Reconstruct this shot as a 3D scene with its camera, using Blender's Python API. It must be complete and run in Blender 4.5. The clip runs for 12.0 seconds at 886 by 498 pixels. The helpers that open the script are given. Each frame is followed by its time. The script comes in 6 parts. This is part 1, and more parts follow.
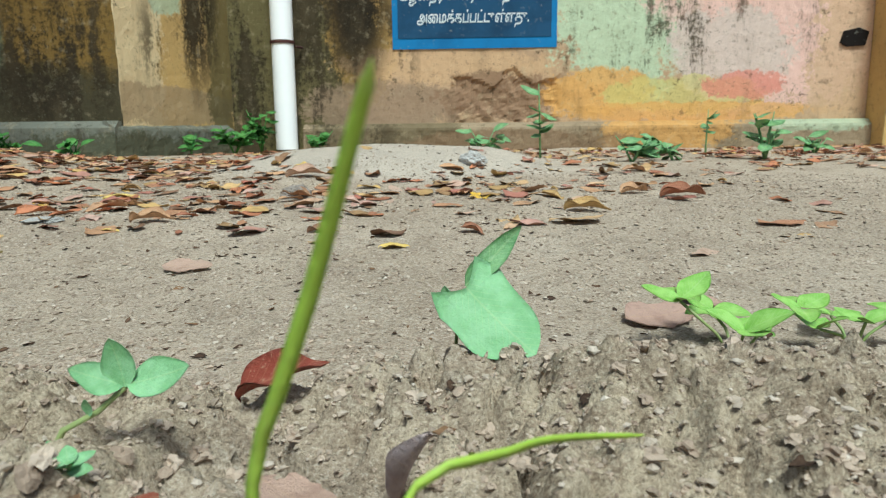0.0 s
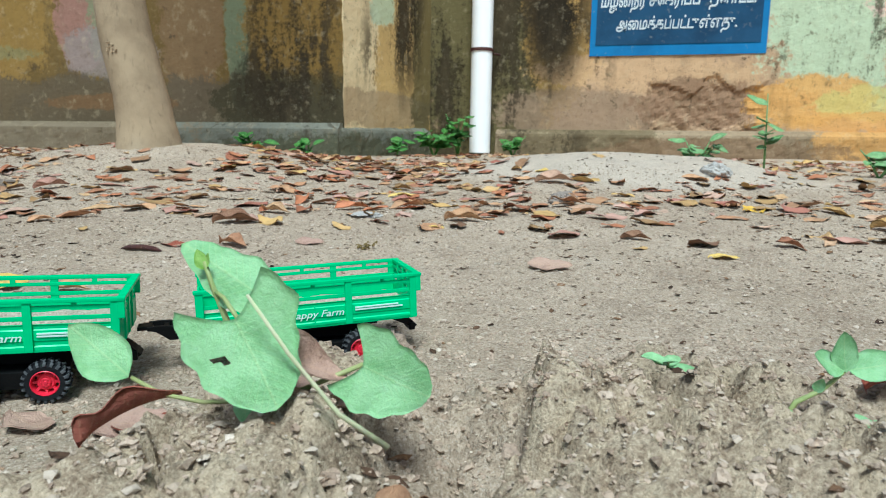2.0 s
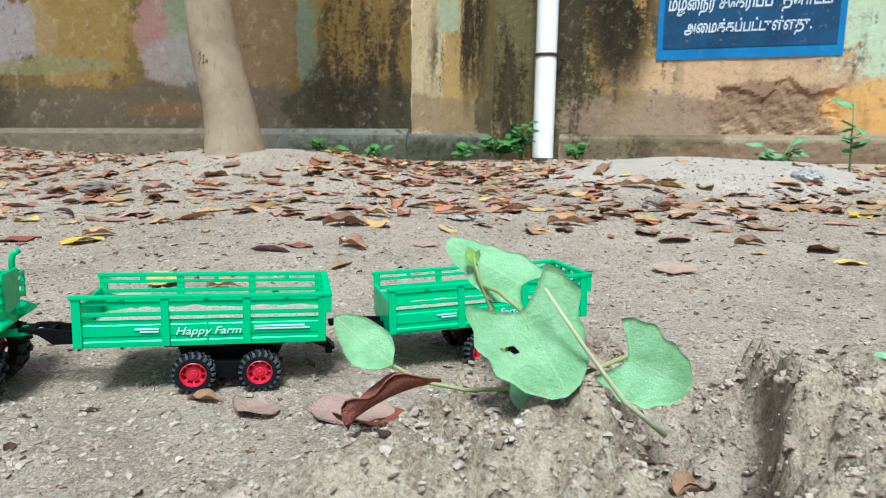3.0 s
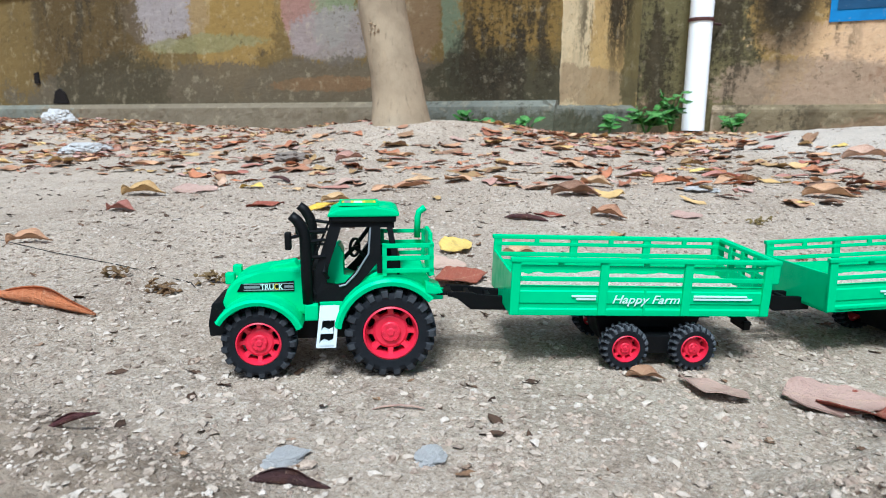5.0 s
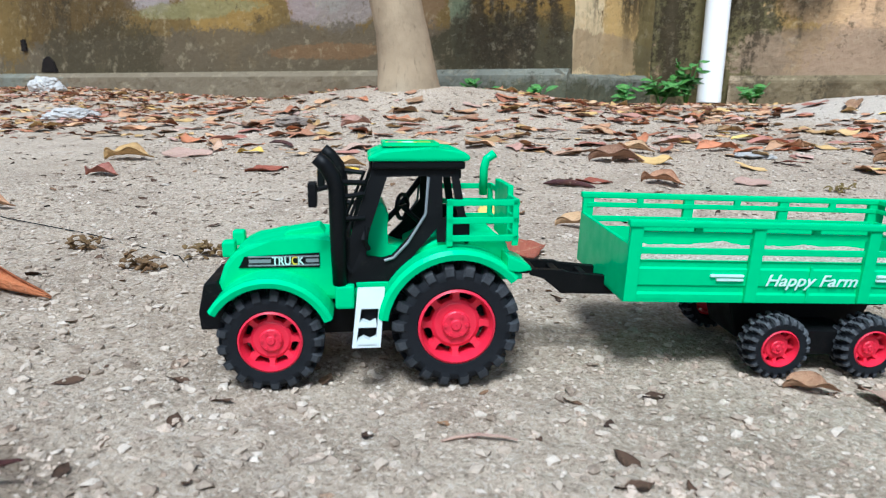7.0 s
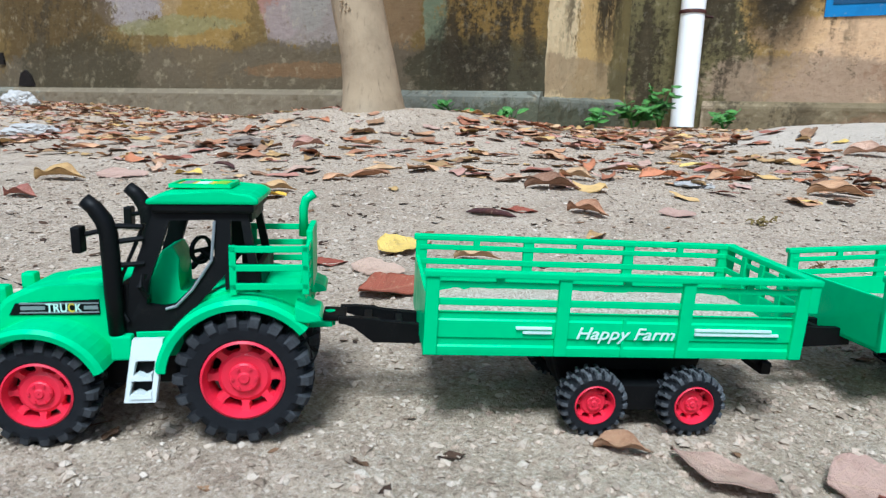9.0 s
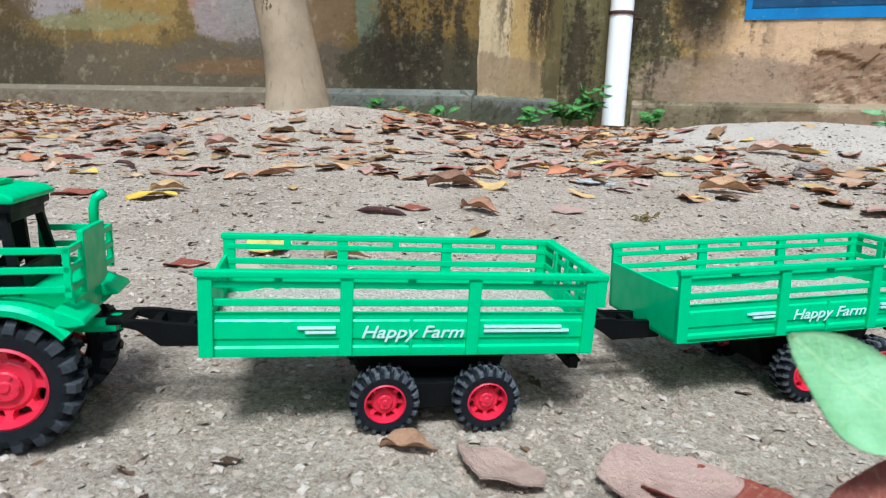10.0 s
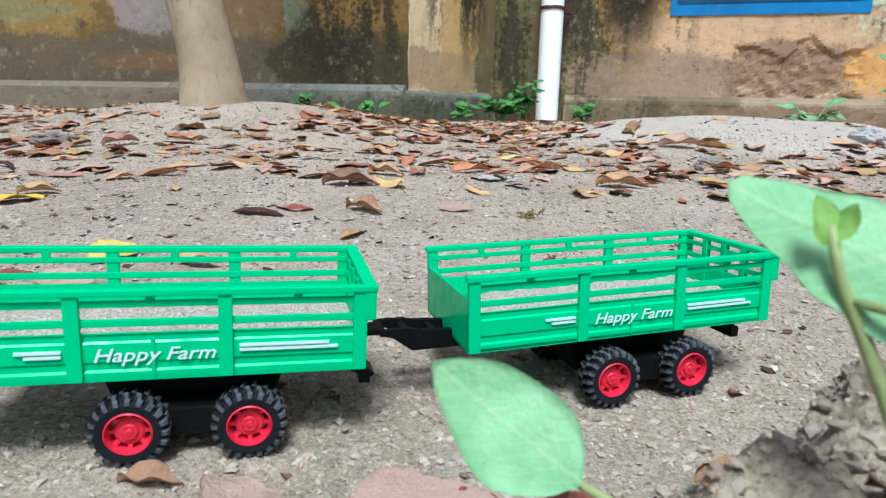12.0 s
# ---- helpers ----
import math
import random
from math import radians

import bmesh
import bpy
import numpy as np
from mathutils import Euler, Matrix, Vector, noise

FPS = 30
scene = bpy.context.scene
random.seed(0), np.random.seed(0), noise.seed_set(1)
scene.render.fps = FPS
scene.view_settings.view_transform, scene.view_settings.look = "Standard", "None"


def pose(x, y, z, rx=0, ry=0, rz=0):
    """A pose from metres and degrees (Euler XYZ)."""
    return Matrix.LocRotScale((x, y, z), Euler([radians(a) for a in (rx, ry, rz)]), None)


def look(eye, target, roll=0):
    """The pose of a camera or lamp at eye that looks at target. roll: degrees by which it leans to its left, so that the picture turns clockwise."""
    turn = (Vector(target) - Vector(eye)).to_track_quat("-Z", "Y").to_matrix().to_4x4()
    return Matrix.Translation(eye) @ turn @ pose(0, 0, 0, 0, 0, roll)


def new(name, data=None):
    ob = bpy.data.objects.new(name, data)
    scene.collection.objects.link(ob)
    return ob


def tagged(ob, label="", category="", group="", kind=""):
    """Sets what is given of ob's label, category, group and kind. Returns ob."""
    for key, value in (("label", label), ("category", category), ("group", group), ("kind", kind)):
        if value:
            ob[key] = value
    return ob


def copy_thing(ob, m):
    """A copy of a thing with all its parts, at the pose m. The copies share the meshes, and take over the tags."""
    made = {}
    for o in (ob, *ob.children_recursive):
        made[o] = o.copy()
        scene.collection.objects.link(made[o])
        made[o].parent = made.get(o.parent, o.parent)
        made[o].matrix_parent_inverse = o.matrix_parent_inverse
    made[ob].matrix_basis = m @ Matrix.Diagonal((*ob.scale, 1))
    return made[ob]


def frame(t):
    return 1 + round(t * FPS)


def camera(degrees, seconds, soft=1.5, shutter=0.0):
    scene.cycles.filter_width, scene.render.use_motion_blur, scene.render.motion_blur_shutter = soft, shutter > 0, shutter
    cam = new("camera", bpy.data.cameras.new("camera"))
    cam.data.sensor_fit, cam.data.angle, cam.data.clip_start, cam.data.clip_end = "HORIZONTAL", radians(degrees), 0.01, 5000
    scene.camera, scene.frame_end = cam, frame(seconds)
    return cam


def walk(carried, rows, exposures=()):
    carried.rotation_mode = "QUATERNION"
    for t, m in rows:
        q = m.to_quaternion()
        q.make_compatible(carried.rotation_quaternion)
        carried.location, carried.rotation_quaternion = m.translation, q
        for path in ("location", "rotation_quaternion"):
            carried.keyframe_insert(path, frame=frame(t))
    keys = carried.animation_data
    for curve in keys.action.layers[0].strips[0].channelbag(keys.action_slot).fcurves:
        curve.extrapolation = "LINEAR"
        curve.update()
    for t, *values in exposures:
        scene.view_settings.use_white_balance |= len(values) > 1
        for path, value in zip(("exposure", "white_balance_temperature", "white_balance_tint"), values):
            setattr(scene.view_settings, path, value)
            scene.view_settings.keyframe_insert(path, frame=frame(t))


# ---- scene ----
cam = camera(69.2, 12.0, soft=1.0)
cam.data.dof.use_dof, cam.data.dof.focus_distance, cam.data.dof.aperture_fstop = True, 0.48, 22.0
PATH = [
    (0, (0.091, 0.055, 0.143), (0.021, 2.028, -0.175), -0.6),
    (0.5, (0.02, 0.019, 0.143), (-0.15, 1.984, -0.186), 0.1),
    (1, (-0.028, 0.002, 0.144), (-0.27, 1.963, -0.162), 0.5),
    (1.5, (-0.082, -0.013, 0.148), (-0.41, 1.936, -0.158), 0.9),
    (2, (-0.157, -0.045, 0.155), (-0.637, 1.871, -0.157), 0.9),
    (2.5, (-0.21, -0.071, 0.155), (-0.775, 1.824, -0.145), 0.9),
    (2.7, (-0.225, -0.079, 0.154), (-0.808, 1.811, -0.145), 0.9),
    (4.3, (-0.405, -0.134, 0.145), (-1.184, 1.68, -0.176), -0.1),
    (4.5, (-0.427, -0.137, 0.141), (-1.245, 1.656, -0.197), -0.1),
    (5, (-0.477, -0.13, 0.132), (-1.349, 1.631, -0.239), 0.6),
    (5.5, (-0.502, -0.113, 0.124), (-1.36, 1.645, -0.295), 1.2),
    (6, (-0.532, -0.085, 0.118), (-1.381, 1.672, -0.323), 0.6),
    (6.5, (-0.557, -0.068, 0.107), (-1.433, 1.676, -0.333), 1.1),
    (6.7, (-0.561, -0.06, 0.103), (-1.422, 1.69, -0.341), 1.0),
    (8.5, (-0.52, -0.011, 0.109), (-1.371, 1.757, -0.28), 1.1),
    (9, (-0.495, 0.001, 0.114), (-1.329, 1.777, -0.271), 1.8),
    (9.5, (-0.464, 0.011, 0.115), (-1.253, 1.809, -0.262), 1.6),
    (10, (-0.434, 0.032, 0.115), (-1.129, 1.868, -0.269), 1.9),
    (10.5, (-0.416, 0.048, 0.118), (-1.077, 1.897, -0.26), 2.4),
    (11, (-0.399, 0.06, 0.121), (-1.024, 1.922, -0.256), 2.5),
    (11.5, (-0.376, 0.069, 0.119), (-0.925, 1.953, -0.264), 2.0),
    (12, (-0.368, 0.077, 0.119), (-0.922, 1.958, -0.276), 1.6),
]
walk(cam, [(t, look(eye, target, roll)) for t, eye, target, roll in PATH], [(0.0, 0.20, 5650, -7.0), (2.7, 0.40, 5350, -2.0), (4.5, 0.60, 5200, 3.0), (12.0, 0.46, 5230, 3.0)])

# ---- sky, sun ----
world = bpy.data.worlds.new("world")
scene.world = world
world.use_nodes = True
wn = world.node_tree
sky = wn.nodes.new("ShaderNodeTexSky")
sky.sky_type, sky.sun_disc = "NISHITA", False
sky.sun_elevation, sky.sun_rotation = radians(58.4), radians(164)
sky.air_density, sky.dust_density, sky.ozone_density = 1.0, 4.0, 1.0
wn.nodes["Background"].inputs["Strength"].default_value = 0.072
wn.links.new(sky.outputs["Color"], wn.nodes["Background"].inputs["Color"])
sun = new("sun", bpy.data.lights.new("sun", "SUN"))
sun.data.energy, sun.data.angle, sun.data.color = 3.0, radians(16), (1.0, 0.98, 0.95)
sun.matrix_world = look((0.45, -1.6, 2.7), (0, 0, 0))


# ---- material helpers ----
def srgb(r, g, b):
    return tuple((c / 255 / 12.92) if c / 255 <= 0.04045 else ((c / 255 + 0.055) / 1.055) ** 2.4 for c in (r, g, b)) + (1.0,)


class Mat:
    """A node material that is put together step by step."""

    def __init__(self, name, rough=0.6, metal=0.0, spec=0.5):
        self.m = bpy.data.materials.new(name)
        self.m.use_nodes = True
        self.t = self.m.node_tree
        self.b = self.t.nodes["Principled BSDF"]
        self.b.inputs["Roughness"].default_value = rough
        self.b.inputs["Metallic"].default_value = metal
        self.b.inputs["Specular IOR Level"].default_value = spec
        self.co = self.t.nodes.new("ShaderNodeTexCoord").outputs["Object"]
        self.height = None

    def n(self, kind, **values):
        node = self.t.nodes.new(kind)
        for key, v in values.items():
            node.inputs[key.replace("_", " ")].default_value = v
        return node

    def link(self, a, b):
        self.t.links.new(a, b)

    def noise(self, scale, detail=4.0, rough=0.6, co=None, stretch=None, distortion=0.0):
        node = self.n("ShaderNodeTexNoise", Scale=scale, Detail=detail, Roughness=rough, Distortion=distortion)
        src = co or self.co
        if stretch:
            mp = self.n("ShaderNodeMapping", Scale=stretch)
            self.link(src, mp.inputs["Vector"])
            src = mp.outputs["Vector"]
        self.link(src, node.inputs["Vector"])
        return node.outputs["Fac"]

    def voronoi(self, scale, feature="F1", out="Distance", randomness=1.0):
        node = self.n("ShaderNodeTexVoronoi", Scale=scale, Randomness=randomness)
        node.feature = feature
        self.link(self.co, node.inputs["Vector"])
        return node.outputs[out]

    def step(self, fac, lo, hi, a=0.0, b=1.0):
        node = self.n("ShaderNodeMapRange", From_Min=lo, From_Max=hi, To_Min=a, To_Max=b)
        node.interpolation_type = "SMOOTHSTEP"
        self.link(fac, node.inputs["Value"])
        return node.outputs["Result"]

    def math(self, op, a, b=None):
        node = self.t.nodes.new("ShaderNodeMath")
        node.operation = op
        for i, v in enumerate((a, b)):
            if v is None:
                continue
            if isinstance(v, (int, float)):
                node.inputs[i].default_value = v
            else:
                self.link(v, node.inputs[i])
        return node.outputs[0]

    def mix(self, fac, a, b, kind="MIX"):
        node = self.t.nodes.new("ShaderNodeMix")
        node.data_type, node.blend_type = "RGBA", kind
        for i, v in ((0, fac), (6, a), (7, b)):
            if isinstance(v, (int, float, tuple)):
                node.inputs[i].default_value = v
            else:
                self.link(v, node.inputs[i])
        return node.outputs[2]

    def axis(self, which):
        node = self.n("ShaderNodeSeparateXYZ")
        self.link(self.co, node.inputs[0])
        return node.outputs[which]

    def random(self):
        return self.t.nodes.new("ShaderNodeObjectInfo").outputs["Random"]

    def island(self):
        return self.t.nodes.new("ShaderNodeNewGeometry").outputs["Random Per Island"]

    def ramp(self, fac, stops):
        node = self.t.nodes.new("ShaderNodeValToRGB")
        el = node.color_ramp.elements
        while len(el) < len(stops):
            el.new(0.5)
        for e, (p, c) in zip(el, stops):
            e.position, e.color = p, c
        self.link(fac, node.inputs[0])
        return node.outputs[0]

    def color(self, c):
        if isinstance(c, tuple):
            self.b.inputs["Base Color"].default_value = c
        else:
            self.link(c, self.b.inputs["Base Color"])
        return self

    def rough(self, r):
        self.link(r, self.b.inputs["Roughness"])
        return self

    def bump(self, h, strength=0.5, dist=0.001):
        node = self.n("ShaderNodeBump", Strength=strength, Distance=dist)
        self.link(h, node.inputs["Height"])
        if self.height:
            self.link(self.height, node.inputs["Normal"])
        self.height = node.outputs[0]
        self.link(self.height, self.b.inputs["Normal"])
        return self


def plastic(name, col, rough=0.32, dusty=0.25, spec=0.5):
    m = Mat(name, rough, spec=spec)
    n1, n2 = m.noise(90, 5), m.noise(900, 3)
    c = m.mix(m.step(n1, 0.35, 0.75, 0.0, 0.25), col, tuple(0.75 * v for v in col[:3]) + (1,))
    dust = m.math("MULTIPLY", m.step(n2, 0.5, 0.75), m.step(n1, 0.45, 0.7, 0.0, dusty))
    m.color(m.mix(dust, c, srgb(190, 175, 155)))
    m.rough(m.step(n1, 0.3, 0.75, rough - 0.05, rough + 0.18))
    return m.bump(n2, 0.08, 0.0003).m


GREEN = plastic("green_plastic", (0.006, 0.56, 0.20, 1), 0.36, 0.06)
BLACK = plastic("black_plastic", (0.002, 0.0025, 0.003, 1), 0.5, 0.03, 0.18)
RED = plastic("red_plastic", (0.70, 0.016, 0.05, 1), 0.4, 0.05)
SILVER = plastic("silver_white_plastic", (0.62, 0.68, 0.66, 1), 0.3, 0.1)
WHITE = plastic("white_print", (0.62, 0.82, 0.76, 1), 0.45, 0.05)
YELLOW = plastic("yellow_print", (0.75, 0.55, 0.03, 1), 0.45, 0.05)
GREY = plastic("grey_print", (0.22, 0.24, 0.25, 1), 0.45, 0.05)
LEMON = plastic("sticker_green", (0.25, 0.5, 0.03, 1), 0.45, 0.05)


def rubber(name, dust, spec):
    m = Mat(name, 0.7, spec=spec)
    n1, n2 = m.noise(160, 4), m.noise(1500, 3)
    d = m.math("MULTIPLY", m.step(n1, 0.30, 0.70, 0.45, 1.0), m.step(n2, 0.2, 0.8, 0.6 * dust, dust))
    m.color(m.mix(d, (0.006, 0.007, 0.009, 1), srgb(146, 150, 154)))
    return m.bump(n2, 0.2, 0.0003).m


RUBBER = rubber("black_rubber", 0.03, 0.15)
LUG = rubber("dusty_lug_rubber", 0.20, 0.2)
GREYLUG = rubber("grey_dusty_lug_rubber", 0.42, 0.2)


def soil():
    m = Mat("sandy_soil", 0.95, spec=0.15)
    big, broad, mid, fine, dust = m.noise(2.3, 6), m.noise(9, 7, 0.65), m.noise(38, 7, 0.68), m.noise(420, 4, 0.75), m.noise(1400, 3, 0.7)
    gravel = m.noise(170, 5, 0.8)
    c = m.mix(m.step(big, 0.35, 0.68), srgb(194, 176, 154), srgb(177, 159, 137))
    c = m.mix(m.step(broad, 0.48, 0.66, 0, 0.45), c, srgb(149, 131, 112))
    c = m.mix(m.step(broad, 0.44, 0.30, 0, 0.5), c, srgb(205, 190, 171))
    c = m.mix(m.step(mid, 0.50, 0.68, 0, 0.4), c, srgb(141, 124, 105))
    c = m.mix(m.step(gravel, 0.52, 0.64, 0, 0.5), c, srgb(134, 117, 99))
    c = m.mix(m.step(gravel, 0.47, 0.38, 0, 0.5), c, srgb(209, 195, 176))
    c = m.mix(m.step(fine, 0.53, 0.63, 0, 0.6), c, srgb(106, 90, 75))
    c = m.mix(m.step(fine, 0.46, 0.38, 0, 0.6), c, srgb(214, 201, 184))
    c = m.mix(m.step(dust, 0.56, 0.66, 0, 0.3), c, srgb(121, 106, 92))
    # the turned earth of the bank is browner
    pos = m.n("ShaderNodeSeparateXYZ")
    m.link(m.co, pos.inputs[0])
    bank = m.math("MULTIPLY", m.step(pos.outputs[2], -0.005, 0.03), m.step(pos.outputs[1], 0.42, 0.3))
    c = m.mix(m.math("MULTIPLY", bank, 0.7), c, m.mix(m.step(m.math("ADD", m.math("MULTIPLY", mid, 0.5), m.math("MULTIPLY", fine, 0.5)), 0.40, 0.62), srgb(212, 194, 164), srgb(130, 111, 90)))
    # crumbled darker earth in the near strip
    strip = m.math("MULTIPLY", m.step(m.math("ADD", pos.outputs[1], m.math("MULTIPLY", broad, 0.16)), 0.17, 0.10), m.step(pos.outputs[0], -0.45, -0.62))
    c = m.mix(m.math("MULTIPLY", strip, 0.75), c, m.mix(m.step(mid, 0.42, 0.60), srgb(161, 143, 121), srgb(97, 80, 62)))
    # the pale dry heap
    dx = m.math("DIVIDE", m.math("ADD", pos.outputs[0], 0.13), 0.55)
    dy = m.math("DIVIDE", m.math("SUBTRACT", pos.outputs[1], 1.85), 0.36)
    rr = m.math("ADD", m.math("ADD", m.math("MULTIPLY", dx, dx), m.math("MULTIPLY", dy, dy)), m.math("MULTIPLY", m.math("SUBTRACT", big, 0.5), 1.4))
    c = m.mix(m.step(rr, 1.1, 0.45, 0, 0.40), c, srgb(205, 196, 183))
    m.color(c)
    m.bump(dust, 0.5, 0.0008)
    m.bump(fine, 0.8, 0.0020)
    m.bump(gravel, 0.8, 0.0030)
    return m.bump(mid, 0.5, 0.006).m


SOIL = soil()


def grit(name, a, b, c3, chips=(204, 190, 173)):
    m = Mat(name, 0.9, spec=0.25)
    c = m.ramp(m.island(), [(0.0, a), (0.45, b), (0.8, c3), (0.97, srgb(*chips)), (1.0, srgb(*(v + 18 for v in chips)))])
    n = m.noise(600, 3)
    m.color(m.mix(m.step(n, 0.4, 0.7, 0, 0.5), c, b))
    m.bump(m.noise(1500, 4, 0.7), 0.6, 0.0006)
    return m.bump(n, 0.6, 0.0016).m


GRIT = grit("grit", srgb(128, 111, 94), srgb(178, 161, 142), srgb(196, 180, 161))
CLOD = grit("clods", srgb(150, 130, 112), srgb(184, 164, 144), srgb(200, 180, 160), (202, 183, 163))


def veins(m, c, tone, amount):
    """A midrib and side veins for a leaf of unit length along x."""
    sep = m.n("ShaderNodeSeparateXYZ")
    m.link(m.co, sep.inputs[0])
    off = m.math("ABSOLUTE", sep.outputs[1])
    rib = m.step(off, 0.020, 0.006)
    wave = m.math("SINE", m.math("SUBTRACT", m.math("MULTIPLY", sep.outputs[0], 62.0), m.math("MULTIPLY", off, 70.0)))
    side = m.math("MULTIPLY", m.step(wave, 0.80, 0.98), m.step(off, 0.30, 0.05, 0.2, 0.7))
    both = m.math("MAXIMUM", rib, side)
    m.bump(both, 0.12, 0.008)
    return m.mix(m.math("MULTIPLY", both, amount), c, tone)


def dead_leaf(name, stops, rough=0.62, veined=True):
    m = Mat(name, rough, spec=0.35)
    n1, n2, n3 = m.noise(3.5, 6, 0.65), m.noise(16, 5, 0.7), m.noise(60, 3)
    c = m.ramp(m.random(), stops)
    c = m.mix(m.step(n1, 0.48, 0.72, 0, 0.35), c, srgb(112, 72, 50))
    c = m.mix(m.step(n2, 0.55, 0.72, 0, 0.55), c, srgb(196, 168, 136))
    c = m.mix(m.step(n3, 0.62, 0.74, 0, 0.5), c, srgb(70, 46, 34))
    if veined:
        c = veins(m, c, srgb(206, 170, 130), 0.16)
    m.color(c)
    return m.bump(n2, 0.5, 0.02).m


DRY = dead_leaf("dry_leaf", [(0.0, srgb(200, 130, 90)), (0.18, srgb(164, 104, 78)), (0.36, srgb(208, 164, 124)), (0.52, srgb(140, 104, 82)), (0.66, srgb(212, 174, 112)), (0.84, srgb(206, 170, 152)), (1.0, srgb(160, 92, 76))])
ORANGELEAF = dead_leaf("orange_brown_leaf", [(0.0, srgb(196, 122, 74)), (1.0, srgb(184, 110, 66))], 0.6)
REDLEAF = dead_leaf("red_brown_leaf", [(0.0, srgb(140, 66, 52)), (1.0, srgb(158, 86, 64))], 0.5)
PALELEAF = dead_leaf("pale_tan_leaf", [(0.0, srgb(190, 156, 140)), (1.0, srgb(204, 174, 152))], 0.6)
YELLOWLEAF = dead_leaf("yellow_leaf", [(0.0, srgb(244, 196, 60)), (1.0, srgb(236, 206, 120))], 0.55)
GREYWOOD = dead_leaf("grey_wood", [(0.0, srgb(130, 118, 106)), (1.0, srgb(160, 150, 140))], 0.85, False)
MAUVELEAF = dead_leaf("mauve_leaf", [(0.0, srgb(186, 168, 166)), (1.0, srgb(200, 184, 178))], 0.6)
DARKWOOD = dead_leaf("dark_pod", [(0.0, srgb(56, 36, 34)), (1.0, srgb(84, 44, 44))], 0.6, False)


def green_leaf(name, a, b, veined=True):
    m = Mat(name, 0.5, spec=0.35)
    n1, n2 = m.noise(3.0, 5), m.noise(20, 5, 0.65)
    c = m.mix(m.step(n1, 0.35, 0.7), a, b)
    c = m.mix(m.step(n2, 0.60, 0.78, 0, 0.4), c, srgb(196, 208, 160))
    if veined:
        c = veins(m, c, srgb(186, 206, 150), 0.25)
    m.color(c)
    m.b.inputs["Subsurface Weight"].default_value = 0.15
    m.b.inputs["Subsurface Radius"].default_value = (0.002, 0.004, 0.001)
    return m.bump(n2, 0.3, 0.012).m


FRESH = green_leaf("fresh_green_leaf", srgb(128, 176, 120), srgb(154, 198, 146))
DEEP = green_leaf("weed_leaf", srgb(52, 104, 40), srgb(84, 138, 58))
PALEWEED = green_leaf("pale_weed_leaf", srgb(104, 146, 92), srgb(134, 172, 118))
STEM = green_leaf("green_stem", srgb(140, 160, 96), srgb(166, 170, 116), False)
DRYSTEM = green_leaf("pale_stalk", srgb(176, 184, 140), srgb(196, 196, 160), False)
YOUNG = green_leaf("young_weed_leaf", srgb(132, 178, 74), srgb(160, 200, 104))
GRASS = green_leaf("grass_blade", srgb(148, 182, 58), srgb(178, 204, 84), False)


def bark():
    m = Mat("pale_bark", 0.9, spec=0.2)
    n1, n2, n3 = m.noise(7, 6), m.noise(60, 5, stretch=(1, 1, 0.35)), m.noise(3, 3, stretch=(1, 1, 0.5))
    c = m.mix(m.step(n1, 0.35, 0.7), srgb(168, 148, 120), srgb(138, 120, 96))
    c = m.mix(m.step(n3, 0.5, 0.7, 0, 0.5), c, srgb(184, 172, 150))
    c = m.mix(m.step(n2, 0.55, 0.75, 0, 0.6), c, srgb(104, 90, 72))
    m.color(c)
    m.bump(n2, 0.5, 0.006)
    return m.bump(n1, 0.5, 0.012).m


BARK = bark()


